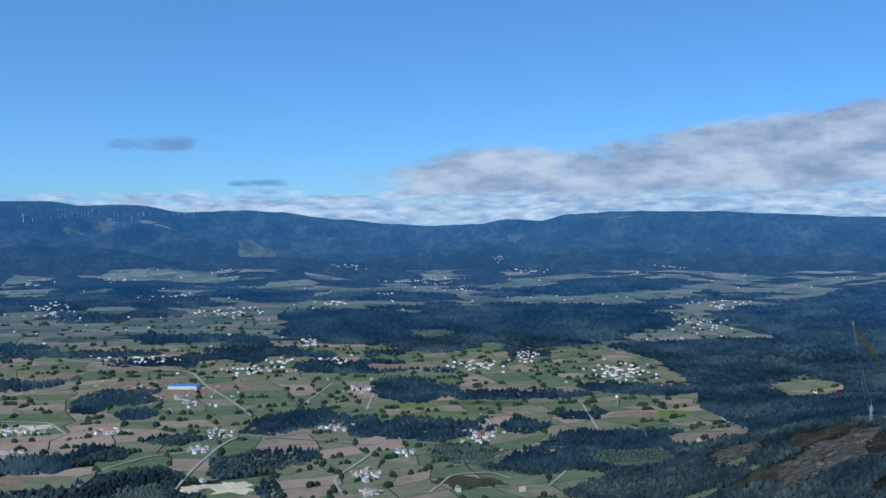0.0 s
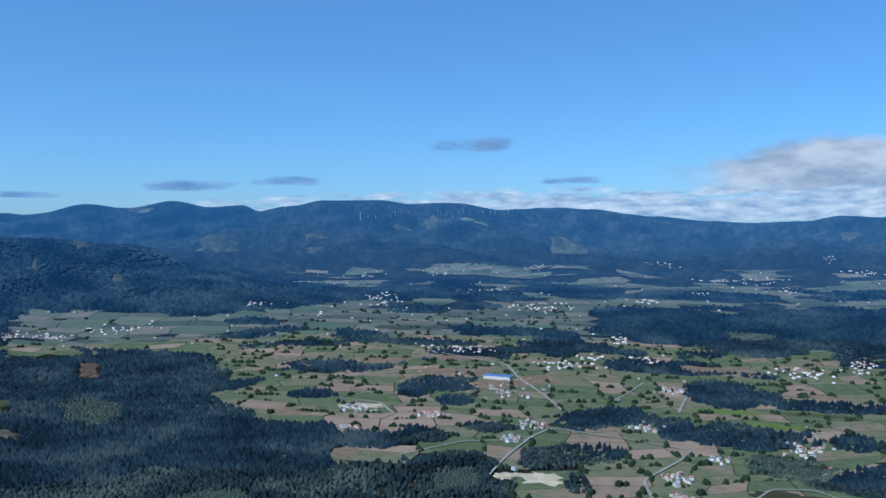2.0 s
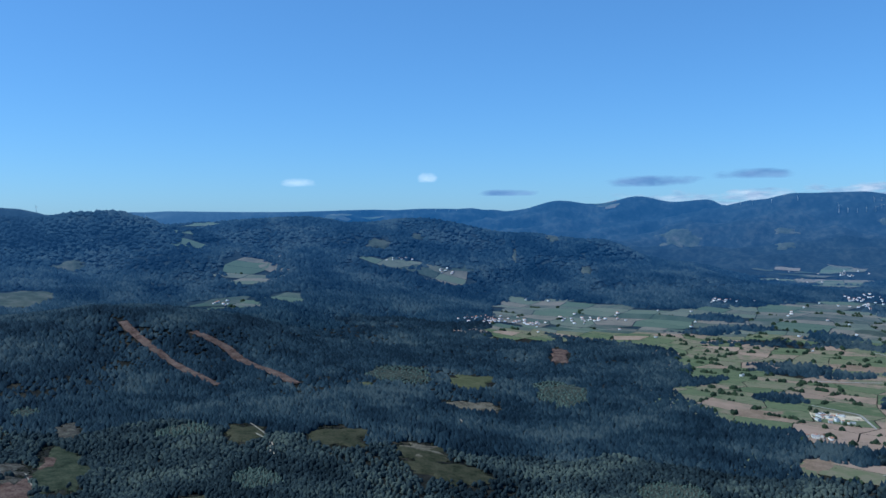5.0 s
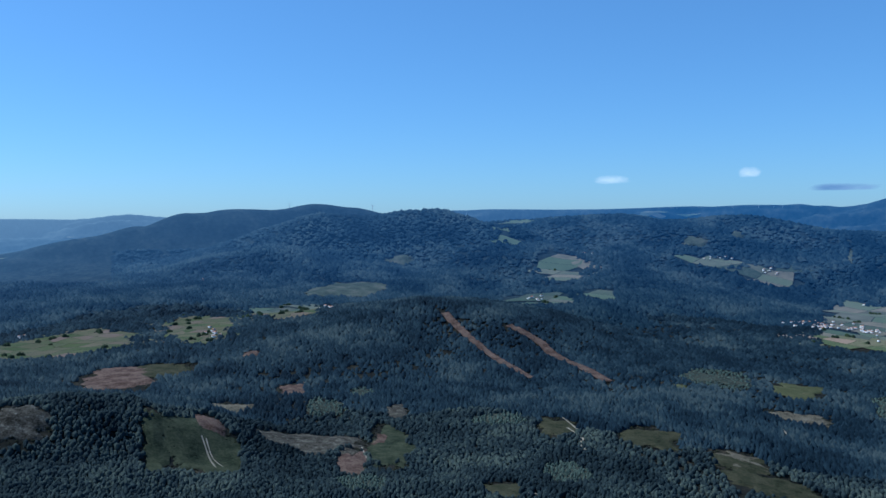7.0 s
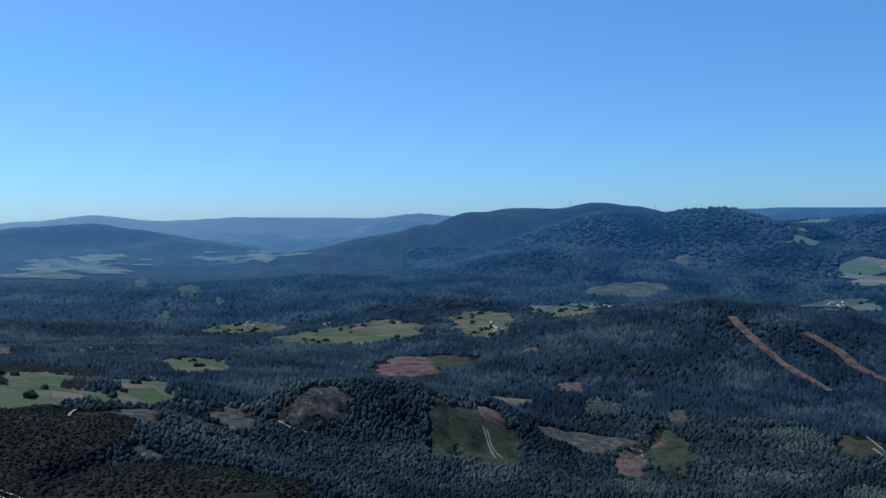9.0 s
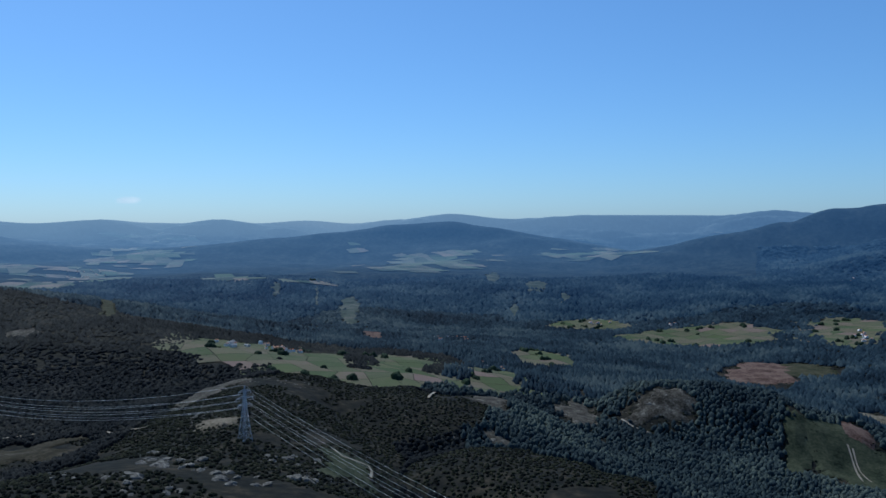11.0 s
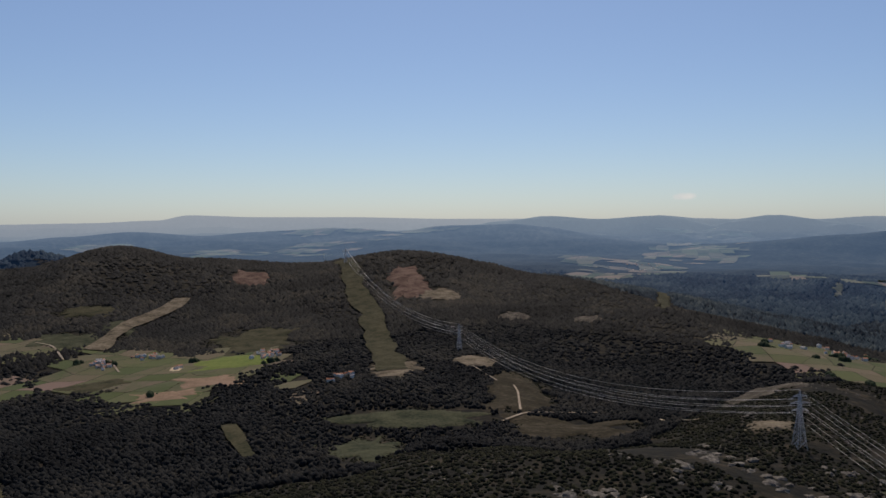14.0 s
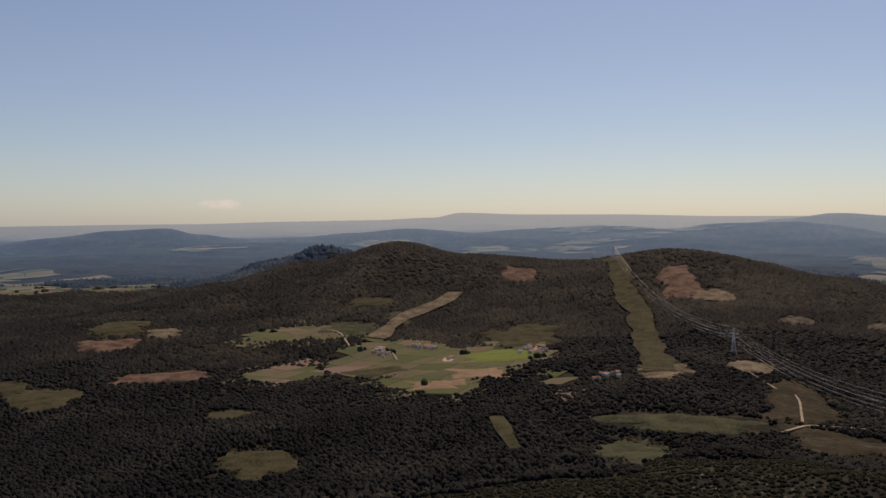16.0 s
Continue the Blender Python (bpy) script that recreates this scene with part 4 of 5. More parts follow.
M["lane"] = material("pale_road", [(0.2160, 0.2016, 0.1800), (0.2880, 0.2736, 0.2448)], 0.05, 0.9)
M["track"] = material("dirt_track", [(0.1700, 0.1445, 0.1105), (0.3060, 0.2635, 0.2125)], 0.08, 0.95)
# stands for every clearing past 2.9 km, haze in its dull tint and emission
M["hazed_plot"] = material("hazed_plots", [(0.030, 0.040, 0.030), (0.055, 0.064, 0.048), (0.095, 0.095, 0.074)], 0.02, 0.95)
haze_glow(M["hazed_plot"])
M["sand"] = material("sandy_pit", [(0.30, 0.23, 0.15), (0.42, 0.34, 0.24), (0.52, 0.44, 0.33)], 0.06, 0.95, 1.5, 0.3)
M["lush"] = material("lush_grass", [(0.070, 0.100, 0.028), (0.095, 0.125, 0.036), (0.13, 0.145, 0.050)], 0.03, 0.95, 0.3, 0.2)
LABELS = {"sand": "pale sand pit with dug terraces", "lush": "lush yellow-green hay meadow", "felled": "felled reddish plot of bare brushwood", "stony": "stony tan clearing on a wooded slope", "olive": "rough olive grass plot between woods",
          "scrub": "green scrub clearing with bushes", "young": "young grey-green eucalyptus plantation", "rocky": "rocky grey clearing with granite rubble",
          "meadow": "pale yellow-green meadow in the woods", "tilled": "freshly tilled brown field", "moor": "brown moor grass beside dirt tracks",
          "lane": "pale country road between fields", "track": "pale dirt track over the slopes"}
for p, kind in CLEAR_PLOTS:
    ring_n, seg = 14, 72
    a = np.linspace(0, 2 * np.pi, seg, endpoint=False)
    rr = np.linspace(0.02, 1.0, ring_n)
    A, R = np.meshgrid(a, rr)
    pw = 0.55 if kind in ("felled", "young", "meadow", "tilled", "lush") else 0.8
    ca, sa = np.sign(np.cos(A)) * np.abs(np.cos(A)) ** pw, np.sign(np.sin(A)) * np.abs(np.sin(A)) ** pw
    wob = 1 + 0.95 * fbm(np.cos(A) * 1.6 + p[0] * 0.013, np.sin(A) * 1.6 + p[1] * 0.013, 0.8, 5, 77) * R
    u, v = ca * R * wob * p[4], sa * R * wob * p[5]
    X, Y = p[0] - p[3] * u + p[2] * v, p[1] + p[2] * u + p[3] * v
    lift = (0.9 + 0.0012 * np.hypot(X, Y)) * (1 - 1.7 * R ** 5 * (0.75 + 0.9 * fbm(X, Y, 30 + 0.1 * p[4], 3, 78)))
    co, _ = world_at(X.ravel(), Y.ravel(), lift.ravel())
    i = np.arange(ring_n - 1)[:, None] * seg + np.arange(seg)[None]
    j = np.arange(ring_n - 1)[:, None] * seg + (np.arange(seg)[None] + 1) % seg
    f = np.stack([i, i + seg, j + seg, j], -1).reshape(-1, 4)
    name = {"young": "plantation", "tilled": "tilled_field", "meadow": "meadow", "moor": "moor_patch", "sand": "sand_pit", "lush": "meadow"}.get(kind, "clearing")
    # distant clearings swap their own ground for the tint with painted haze
    mat = M["hazed_plot"] if math.hypot(p[0], p[1]) > 2900 else M[kind]
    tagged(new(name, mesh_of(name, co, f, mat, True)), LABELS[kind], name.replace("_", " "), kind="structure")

STRIP_LINES = []
for kind, wide, pts in STRIPS:
    pl = np.array([ground(*q) for q in pts])
    seglen = np.hypot(*np.diff(pl, axis=0).T)
    d = np.concatenate([[0], np.cumsum(seglen)])
    n = max(6, int(d[-1] / 12))
    t = np.linspace(0, d[-1], n)
    X, Y = np.interp(t, d, pl[:, 0]), np.interp(t, d, pl[:, 1])
    for _ in range(max(1, int(n / 20))):
        X[1:-1], Y[1:-1] = (X[:-2] + 2 * X[1:-1] + X[2:]) / 4, (Y[:-2] + 2 * Y[1:-1] + Y[2:]) / 4
    X, Y = X + 0.3 * wide * fbm(X, Y, 120, 2, 5), Y + 0.3 * wide * fbm(X, Y, 120, 2, 6)
    tx, ty = np.gradient(X), np.gradient(Y)
    L = np.hypot(tx, ty) + 1e-9
    nx, ny = -ty / L, tx / L
    far = 1 + 0.00022 * np.maximum(np.hypot(X, Y) - 1200, 0)
    half = wide / 2 * (0.62 if kind == "track" else 0.72 if kind == "lane" else 1.0) * (1 + (0.3 if kind in ("lane", "track") else 0.4) * fbm(X, Y, 60, 4, 9)) * (far if kind in ("lane", "track") else 1)
    STRIP_LINES.append((kind, X, Y, half))
    across = np.linspace(-1, 1, 5)
    PX, PY = X[:, None] + nx[:, None] * half[:, None] * across, Y[:, None] + ny[:, None] * half[:, None] * across
    co, _ = world_at(PX.ravel(), PY.ravel(), 1.3 + 0.0014 * np.hypot(PX, PY).ravel())
    name = {"lane": "road", "track": "track"}.get(kind, "fire_break")
    tagged(new(name, mesh_of(name, co, quads(n, 5), M[kind], True)), LABELS[kind] if name != "fire_break" else "bare strip cut through the hillside forest", name.replace("_", " "), kind="structure")

M["gorse"] = material("gorse", [(0.007, 0.008, 0.006), (0.012, 0.014, 0.009), (0.022, 0.023, 0.013)], 0.03, 0.9, island=0.4)

# ======== trees ========
rng = np.random.default_rng(4)


def candidates(r0, r1, gap, a0=-33.5, a1=201.0):
    """Jittered plan places at a spacing gap(r)."""
    xs, r = [], r0
    while r < r1:
        g = gap(r)
        n = int(radians(a1 - a0) * r / g)
        az = a0 + (np.arange(n) + rng.uniform(-0.45, 0.45, n) + 0.5) * (a1 - a0) / n
        rr = r + rng.uniform(-0.5, 0.5, n) * g
        xs.append(np.stack(plan(az, rr)))
        r += g
    return np.concatenate(xs, 1)


def tree_mesh(name, x, y, rad, high, sides, mat, lean=0.18, rings=((1.0, 0.15), (0.86, 0.62))):
    """Many small crowns in one mesh: a skirt, a waist and a ragged top."""
    n = len(x)
    if n == 0:
        return None
    co, s = world_at(x, y, -0.3)
    a = rng.uniform(0, 2 * np.pi, n)[:, None] + np.arange(sides) * 2 * np.pi / sides
    rows = []
    for rr, hh in rings:
        jr = rr * rng.uniform(0.65, 1.25, (n, sides)) * rad[:, None]
        jh = (hh + rng.uniform(-0.1, 0.1, (n, sides))) * high[:, None]
        rows.append(np.stack([np.cos(a) * jr, np.sin(a) * jr, jh], -1))
    tip_r = rad[:, None] * lean * rng.normal(size=(n, 2))
    tip = np.concatenate([tip_r, high[:, None]], 1)[:, None, :]
    v = np.concatenate(rows + [tip], 1) * s[:, None, None] + co[:, None, :]
    last = (len(rings) - 1) * sides
    k = last + sides + 1
    i = np.arange(sides)
    j = (i + 1) % sides
    f = [np.stack([last + i, last + j, np.full(sides, k - 1)], -1)]
    if last:
        f += [np.stack([i, j, sides + j], -1), np.stack([i, sides + j, sides + i], -1)]
    f = np.concatenate(f)
    faces = (f[None] + (np.arange(n) * k)[:, None, None]).reshape(-1, 3)
    return new(name, mesh_of(name, v.reshape(-1, 3), faces, mat, True))


def near_strip(x, y, grow=1.0, roads_only=False):
    m = np.zeros(x.shape, bool)
    for kind, X, Y, half in STRIP_LINES:
        if roads_only and kind not in ("lane", "track"):
            continue
        ax, ay, b = X.min() - 60, Y.min() - 60, 60
        sel = np.flatnonzero((x > ax) & (x < X.max() + b) & (y > ay) & (y < Y.max() + b))
        if len(sel):
            d = np.hypot(x[sel, None] - X[None], y[sel, None] - Y[None])
            k = d.argmin(1)
            m[sel] |= d[np.arange(len(sel)), k] < half[k] * grow + 2.5
    return m


cx, cy = candidates(380, 5600, lambda r: max(4.2, 0.0045 * r))
cr, caz = np.hypot(cx, cy), bearing(cx, cy)
gap = np.maximum(4.2, 0.0045 * cr)
farm_m = farmland(cx, cy)
strip_m = near_strip(cx, cy)
road_m = near_strip(cx, cy, 1.0, True)
open_m = np.zeros(cx.shape, bool)
young_m, scrub_m = open_m.copy(), open_m.copy()
for p, kind in CLEAR_PLOTS:
    m = inside((*p[:4], p[4] * 0.98, p[5] * 1.12), cx, cy, 2.6 if kind in ("felled", "young") else 2.0, 0.6)
    open_m |= m
    if kind == "young":
        young_m |= m
    if kind in ("scrub", "rocky", "olive", "moor"):
        scrub_m |= m
hz = height(cx, cy)
heath_m = ((caz > 98) & (caz < 152) & (cr < 1050 + 200 * fbm(cx, cy, 200, 3, 61)) & (hz > 195)) | ((caz < -12) & (cr < 1420) & (hz > 95) & (fbm(cx, cy, 160, 3, 62) > 0.12))
heath_m |= (cr < 620) & (caz > 95)
stand_r = cr + 420 * fbm(cx, cy, 420, 3, 19)
wood_m = ((caz < 92) | (cr < 4300)) & ~farm_m & ~open_m & ~strip_m & ~heath_m
thin = fbm(cx, cy, 260, 4, 71)
wood_m &= rng.random(cx.shape) < np.clip(0.86 + 1.1 * thin, 0.45, 1)
size = rng.uniform(0.75, 1.3, cx.shape)
tall = 1 + 0.35 * fbm(cx, cy, 190, 3, 91)


def stand(name, m, mat, sides, label, rad=0.78, high=8.0, category="forest", rings=((1.0, 0.15), (0.86, 0.62))):
    g = gap[m]
    o = tree_mesh(name, cx[m], cy[m], rad * g * size[m], high * size[m] * tall[m], sides, mat, rings=rings)
    if o:
        tagged(o, label, category, kind="stuff")


CONE = ((1.0, 0.1),)
# bearings on the sun's side take the woods with backlit shade in their colour
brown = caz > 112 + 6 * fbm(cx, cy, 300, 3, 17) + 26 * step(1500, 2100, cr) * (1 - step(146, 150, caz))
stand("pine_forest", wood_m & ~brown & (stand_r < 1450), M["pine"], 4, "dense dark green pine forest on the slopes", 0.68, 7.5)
stand("pine_forest_hills", wood_m & ~brown & (stand_r >= 1450) & (stand_r < 2900), M["pine_mid"], 5, "dark pine woods on the middle hills, slightly tinted with haze", 0.8, 10.0, rings=CONE)
stand("pine_forest_far", wood_m & (stand_r >= 2900), M["pine_far"], 5, "woods covering the hills beyond, tinted blue-green with haze", 0.8, 13.0, rings=CONE)
stand("brown_forest", wood_m & brown & (stand_r < 1450), M["backlit_brown_woods"], 4, "brown woodland on the southern slopes, darkened as backlit", 0.7, 4.4)
stand("brown_forest_hills", wood_m & brown & (stand_r >= 1450) & (stand_r < 2900), M["backlit_brown_woods"], 5, "brown woods on the southern hills, darkened as backlit", 0.8, 6.0, rings=CONE)
stand("young_trees", young_m & ~strip_m, M["bluegum"], 4, "rows of young grey-green eucalyptus saplings", 0.36, 5.0, "saplings")
bush = (fbm(cx, cy, 70, 3, 95) > np.where(heath_m | scrub_m, -0.25, 0.02)) & (rng.random(cx.shape) < np.where(heath_m, 0.8, 0.55))
stand("bushes", (scrub_m | heath_m | (open_m & (rng.random(cx.shape) < 0.5)) | strip_m) & ~road_m & ~young_m & bush, M["gorse"], 5, "low dark bushes and gorse on the heath", 0.40, 1.8, "bushes")
hx, hy = [], []
in_farm = farmland(FX[:, 12], FY[:, 12]) & (FR < 4000)
edge = [q for q, k in zip(fields_near, in_farm) if k]
for r0, X, Y in edge:
    x_mid, y_mid = X.mean(), Y.mean()
    g = X.reshape(SIDE, SIDE), Y.reshape(SIDE, SIDE)
    for line in ((g[0][0], g[1][0]), (g[0][:, 0], g[1][:, 0])):
        if rng.random() < (0.6 if x_mid > -1500 and bearing(x_mid, y_mid) < 60 else 0.15):
            n = rng.integers(3, 14)
            lo = rng.uniform(0, 0.5)
            t = (lo + np.sort(rng.uniform(0, rng.uniform(0.2, 0.5), n))) * (SIDE - 1)
            hx.append(np.interp(t, np.arange(SIDE), line[0]) + rng.normal(0, 2, n))
            hy.append(np.interp(t, np.arange(SIDE), line[1]) + rng.normal(0, 2, n))
hx, hy = np.concatenate(hx), np.concatenate(hy)
ok = ~near_strip(hx, hy)
hx, hy = hx[ok], hy[ok]
hs = rng.uniform(0.55, 1.12, len(hx)) ** 1.6 * (1 + 0.0001 * np.hypot(hx, hy))
tagged(tree_mesh("hedgerow_trees", hx, hy, 4.6 * hs, 8.5 * hs, 6, M["broadleaf"]), "dark oaks and hedges along field edges", "hedgerow trees", kind="stuff")


# ======== houses ========
def part(name, bm, mat, parent, label=""):
    me = bpy.data.meshes.new(name)
    bm.to_mesh(me)
    bm.free()
    me.materials.append(mat)
    o = new(name, me)
    o.parent = parent
    if label:
        o["label"] = label
    return o


def box(bm, x0, x1, y0, y1, z0, z1):
    v = [bm.verts.new(c) for c in ((x0, y0, z0), (x1, y0, z0), (x1, y1, z0), (x0, y1, z0), (x0, y0, z1), (x1, y0, z1), (x1, y1, z1), (x0, y1, z1))]
    for f in ((0, 3, 2, 1), (4, 5, 6, 7), (0, 1, 5, 4), (1, 2, 6, 5), (2, 3, 7, 6), (3, 0, 4, 7)):
        bm.faces.new([v[i] for i in f])
    return v


def beam(bm, a, b, w):
    """A square bar between two places."""
    a, b = Vector(a), Vector(b)
    d = (b - a).normalized()
    u = d.orthogonal().normalized() * w / 2
    n = d.cross(u)
    q = [bm.verts.new(p + su * u + sn * n) for p in (a, b) for su, sn in ((1, 1), (-1, 1), (-1, -1), (1, -1))]
    for i in range(4):
        j = (i + 1) % 4
        bm.faces.new((q[i], q[j], q[4 + j], q[4 + i]))
    bm.faces.new(q[3::-1])
    bm.faces.new(q[4:])


M["plaster"] = material("white_plaster", [(0.50, 0.48, 0.44), (0.72, 0.71, 0.68)], 0.3, 0.85, each=0.4)
M["granite_wall"] = material("stone_wall", [(0.26, 0.24, 0.21), (0.42, 0.39, 0.34)], 0.5, 0.9, each=0.3)
M["tile"] = material("terracotta_tiles", [(0.20, 0.085, 0.05), (0.34, 0.16, 0.10), (0.40, 0.24, 0.17)], 0.4, 0.85, each=0.5)
M["slate"] = material("grey_roofing", [(0.14, 0.14, 0.15), (0.30, 0.30, 0.31)], 0.4, 0.8, each=0.5)
M["pane"] = material("window_glass", [(0.03, 0.035, 0.04), (0.05, 0.055, 0.06)], 0.5, 0.15)
M["wood_door"] = material("wooden_door", [(0.10, 0.06, 0.035), (0.16, 0.10, 0.06)], 2.0, 0.7)
M["steel"] = material("galvanised_steel", [(0.34, 0.35, 0.36), (0.48, 0.49, 0.50)], 0.8, 0.5, metal=0.3)
M["blue_sheet"] = material("blue_sheet_roof", [(0.06, 0.14, 0.30), (0.10, 0.20, 0.38)], 0.1, 0.5)
# white greyed towards blue: haze over the far turbines is in the colour
M["hazed_white_paint"] = material("hazed_white_paint", [(0.44, 0.46, 0.50), (0.52, 0.54, 0.57)], 0.2, 0.5)
M["granite"] = material("granite_rock", [(0.045, 0.042, 0.037), (0.10, 0.092, 0.08), (0.25, 0.23, 0.20)], 0.5, 0.9, 0.25, 2.5)


def house(w, d, h, roof_h, wall_mat, roof_mat, label):
    root = new("house")
    bm = bmesh.new()
    vs = [bm.verts.new(c) for c in ((-w / 2, -d / 2, -1.5), (w / 2, -d / 2, -1.5), (w / 2, d / 2, -1.5), (-w / 2, d / 2, -1.5), (-w / 2, -d / 2, h), (w / 2, -d / 2, h), (w / 2, d / 2, h), (-w / 2, d / 2, h), (-w / 2, 0, h + roof_h), (w / 2, 0, h + roof_h))]
    for f in ((0, 1, 5, 4), (2, 3, 7, 6), (1, 2, 6, 9, 5), (3, 0, 4, 8, 7)):
        bm.faces.new([vs[i] for i in f])
    part("wall", bm, wall_mat, root)
    bm = bmesh.new()
    e, th = 0.5, 0.3
    slope = roof_h / (d / 2)
    for sgn in (-1, 1):
        y1, z1 = sgn * (d / 2 + e), h - e * slope
        q = [(-w / 2 - e, 0, h + roof_h), (w / 2 + e, 0, h + roof_h), (w / 2 + e, y1, z1), (-w / 2 - e, y1, z1)]
        lo = [bm.verts.new((x, y, z + 0.05)) for x, y, z in q]
        up = [bm.verts.new((x, y, z + 0.05 + th)) for x, y, z in q]
        bm.faces.new(up if sgn < 0 else up[::-1])
        bm.faces.new(lo[::-1] if sgn < 0 else lo)
        for i in range(4):
            j = (i + 1) % 4
            bm.faces.new((lo[i], lo[j], up[j], up[i]) if sgn < 0 else (lo[j], lo[i], up[i], up[j]))
    part("roof", bm, roof_mat, root)
    bm = bmesh.new()
    box(bm, w * 0.2, w * 0.2 + 0.9, 0.4, 1.3, h + roof_h * 0.4, h + roof_h + 1.1)
    part("chimney", bm, wall_mat, root)
    bm = bmesh.new()
    box(bm, -0.6, 0.6, -d / 2 - 0.06, -d / 2 + 0.1, -0.4, 2.1)
    part("door", bm, M["wood_door"], root, "dark wooden door")
    for wx in (-w * 0.3, w * 0.3):
        bm = bmesh.new()
        box(bm, wx - 0.8, wx + 0.8, -d / 2 - 0.05, -d / 2 + 0.1, 1.0, 2.4)
        part("window", bm, M["pane"], root)
    return tagged(root, label, "house")


KINDS = [house(11, 8, 5.2, 2.3, M["plaster"], M["tile"], "white plastered farmhouse with orange tiled roof"),
         house(14, 9, 5.6, 2.4, M["plaster"], M["tile"], "long white farmhouse with terracotta roof"),
         house(9, 7.5, 3.4, 2.0, M["granite_wall"], M["tile"], "small granite cottage with tiled roof"),
         house(18, 10, 4.2, 1.8, M["plaster"], M["slate"], "low white barn with grey roof"),
         house(10, 9, 6.4, 2.2, M["plaster"], M["slate"], "tall white house with grey roof")]
first = [True] * len(KINDS)
LONE = []
lx, ly = candidates(1250, 7000, lambda r: 60 + 0.012 * r, -29, 46)
lone = farmland(lx, ly) & (rng.random(lx.shape) < 0.10 + 0.10 * step(2300, 2600, np.hypot(lx, ly)))
for x, y in zip(lx[lone], ly[lone]):
    LONE.append((float(x), float(y)))
small_v, small_f = [], []
SITES = [((x, y), 1) for x, y in LONE] + [(plot(q), q[4]) for q in HAMLETS]
for p, count in SITES:
    for n in range(count if len(p) == 2 else int(count * 1.6)):
        u, v = rng.normal(0, 0.5, 2).clip(-1.2, 1.2)
        x, y = p if len(p) == 2 else (p[0] - p[3] * u * p[4] + p[2] * v * p[5], p[1] + p[2] * u * p[4] + p[3] * v * p[5])
        k = int(rng.choice(len(KINDS), p=[0.34, 0.2, 0.14, 0.18, 0.14]))
        turn = rng.uniform(0, 360)
        size_k = rng.uniform(0.75, 1.08) * (0.75 if bearing(x, y) > 62 else 0.84)
        r = math.hypot(x, y)
        co, s = world_at(np.array([x]), np.array([y]), 1.0 + 0.0012 * r)
        if r < 2350:
            m = Matrix.LocRotScale(co[0], Euler((0, 0, radians(turn))), [float(s[0]) * size_k] * 3)
            if first[k]:
                KINDS[k].matrix_basis, first[k] = m, False
            else:
                copy_thing(KINDS[k], m)
        else:
            w, d, h = 5.6, 4.2, 5.2
            b = np.array([(-w, -d, 0), (w, -d, 0), (w, d, 0), (-w, d, 0), (-w, -d, h), (w, -d, h), (w, d, h), (-w, d, h), (-w, 0, h + 2), (w, 0, h + 2)])
            ca, sa = math.cos(radians(turn)), math.sin(radians(turn))
            b = np.stack([b[:, 0] * ca - b[:, 1] * sa, b[:, 0] * sa + b[:, 1] * ca, b[:, 2]], -1) * s[0] * size_k + co[0]
            small_f += [[i + 10 * len(small_v) for i in f] for f in ((0, 1, 5, 4), (2, 3, 7, 6), (1, 2, 6, 5), (3, 0, 4, 7), (4, 5, 9, 8), (6, 7, 8, 9))]
            small_v.append(b)
M["far_wall"] = material("far_walls", [(0.42, 0.43, 0.44), (0.72, 0.71, 0.70)], 0.01, 0.9, island=0.5)
far_mesh = mesh_of("far_houses", np.concatenate(small_v), small_f, M["far_wall"])
far_mesh.materials.append(M["tile"])
far_mesh.polygons.foreach_set("material_index", np.tile(np.array([0, 0, 0, 0, 1, 1], np.int32), len(small_v)))
tagged(new("far_houses", far_mesh), "white tile-roofed houses of distant hamlets", "houses", kind="stuff")

# sawmill with blue roofs, stacks of timber and a yard
root = new("sawmill")
bm = bmesh.new()
box(bm, -36, 36, -14, 14, -2, 8)
part("wall", bm, M["plaster"], root)
for y0 in (-14.5, 0.2):
    bm = bmesh.new()
    v = box(bm, -37, 37, y0, y0 + 14.3, 8.05, 8.5)
    for q in v[4:]:
        q.co.z += 2.2 if abs(q.co.y - (y0 + 7)) < 1 else 0.6
    part("roof", bm, M["blue_sheet"], root, "blue sheet-metal roof")
sx, sy = ground(16.8, -10.0)
co, s = world_at(np.array([sx]), np.array([sy]), 3.0)
root.matrix_basis = Matrix.LocRotScale(co[0], Euler((0, 0, radians(-4))), [float(s[0])] * 3)
tagged(root, "long sawmill shed with blue metal roofs", "factory")
M["timber"] = material("sawn_timber", [(0.30, 0.19, 0.12), (0.46, 0.33, 0.24)], 0.3, 0.9, each=0.4)
for k in range(46):
    u, v = rng.normal(0, 62), rng.normal(0, 52)
    if abs(u) < 42 and abs(v) < 20:
        continue
    o = new("timber_stack")
    L, W, H = rng.uniform(5, 16), rng.uniform(3, 6), rng.uniform(2, 4)
    for lv in range(3):
        bm = bmesh.new()
        box(bm, -L / 2 + rng.uniform(-.4, .4), L / 2 + rng.uniform(-.4, .4), -W / 2 + lv * 0.25, W / 2 - lv * 0.25, -0.8 if lv == 0 else H * lv / 3 + 0.02, H * (lv + 1) / 3)
        part("layer", bm, M["timber"], o)
    co, s = world_at(np.array([sx + u - 20]), np.array([sy + v - 30]), 2.6)
    o.matrix_basis = Matrix.LocRotScale(co[0], Euler((0, 0, rng.uniform(0, 3))), [float(s[0])] * 3)
    tagged(o, "stack of pale sawn timber in the yard", "timber stack", "timber stacks of the sawmill")


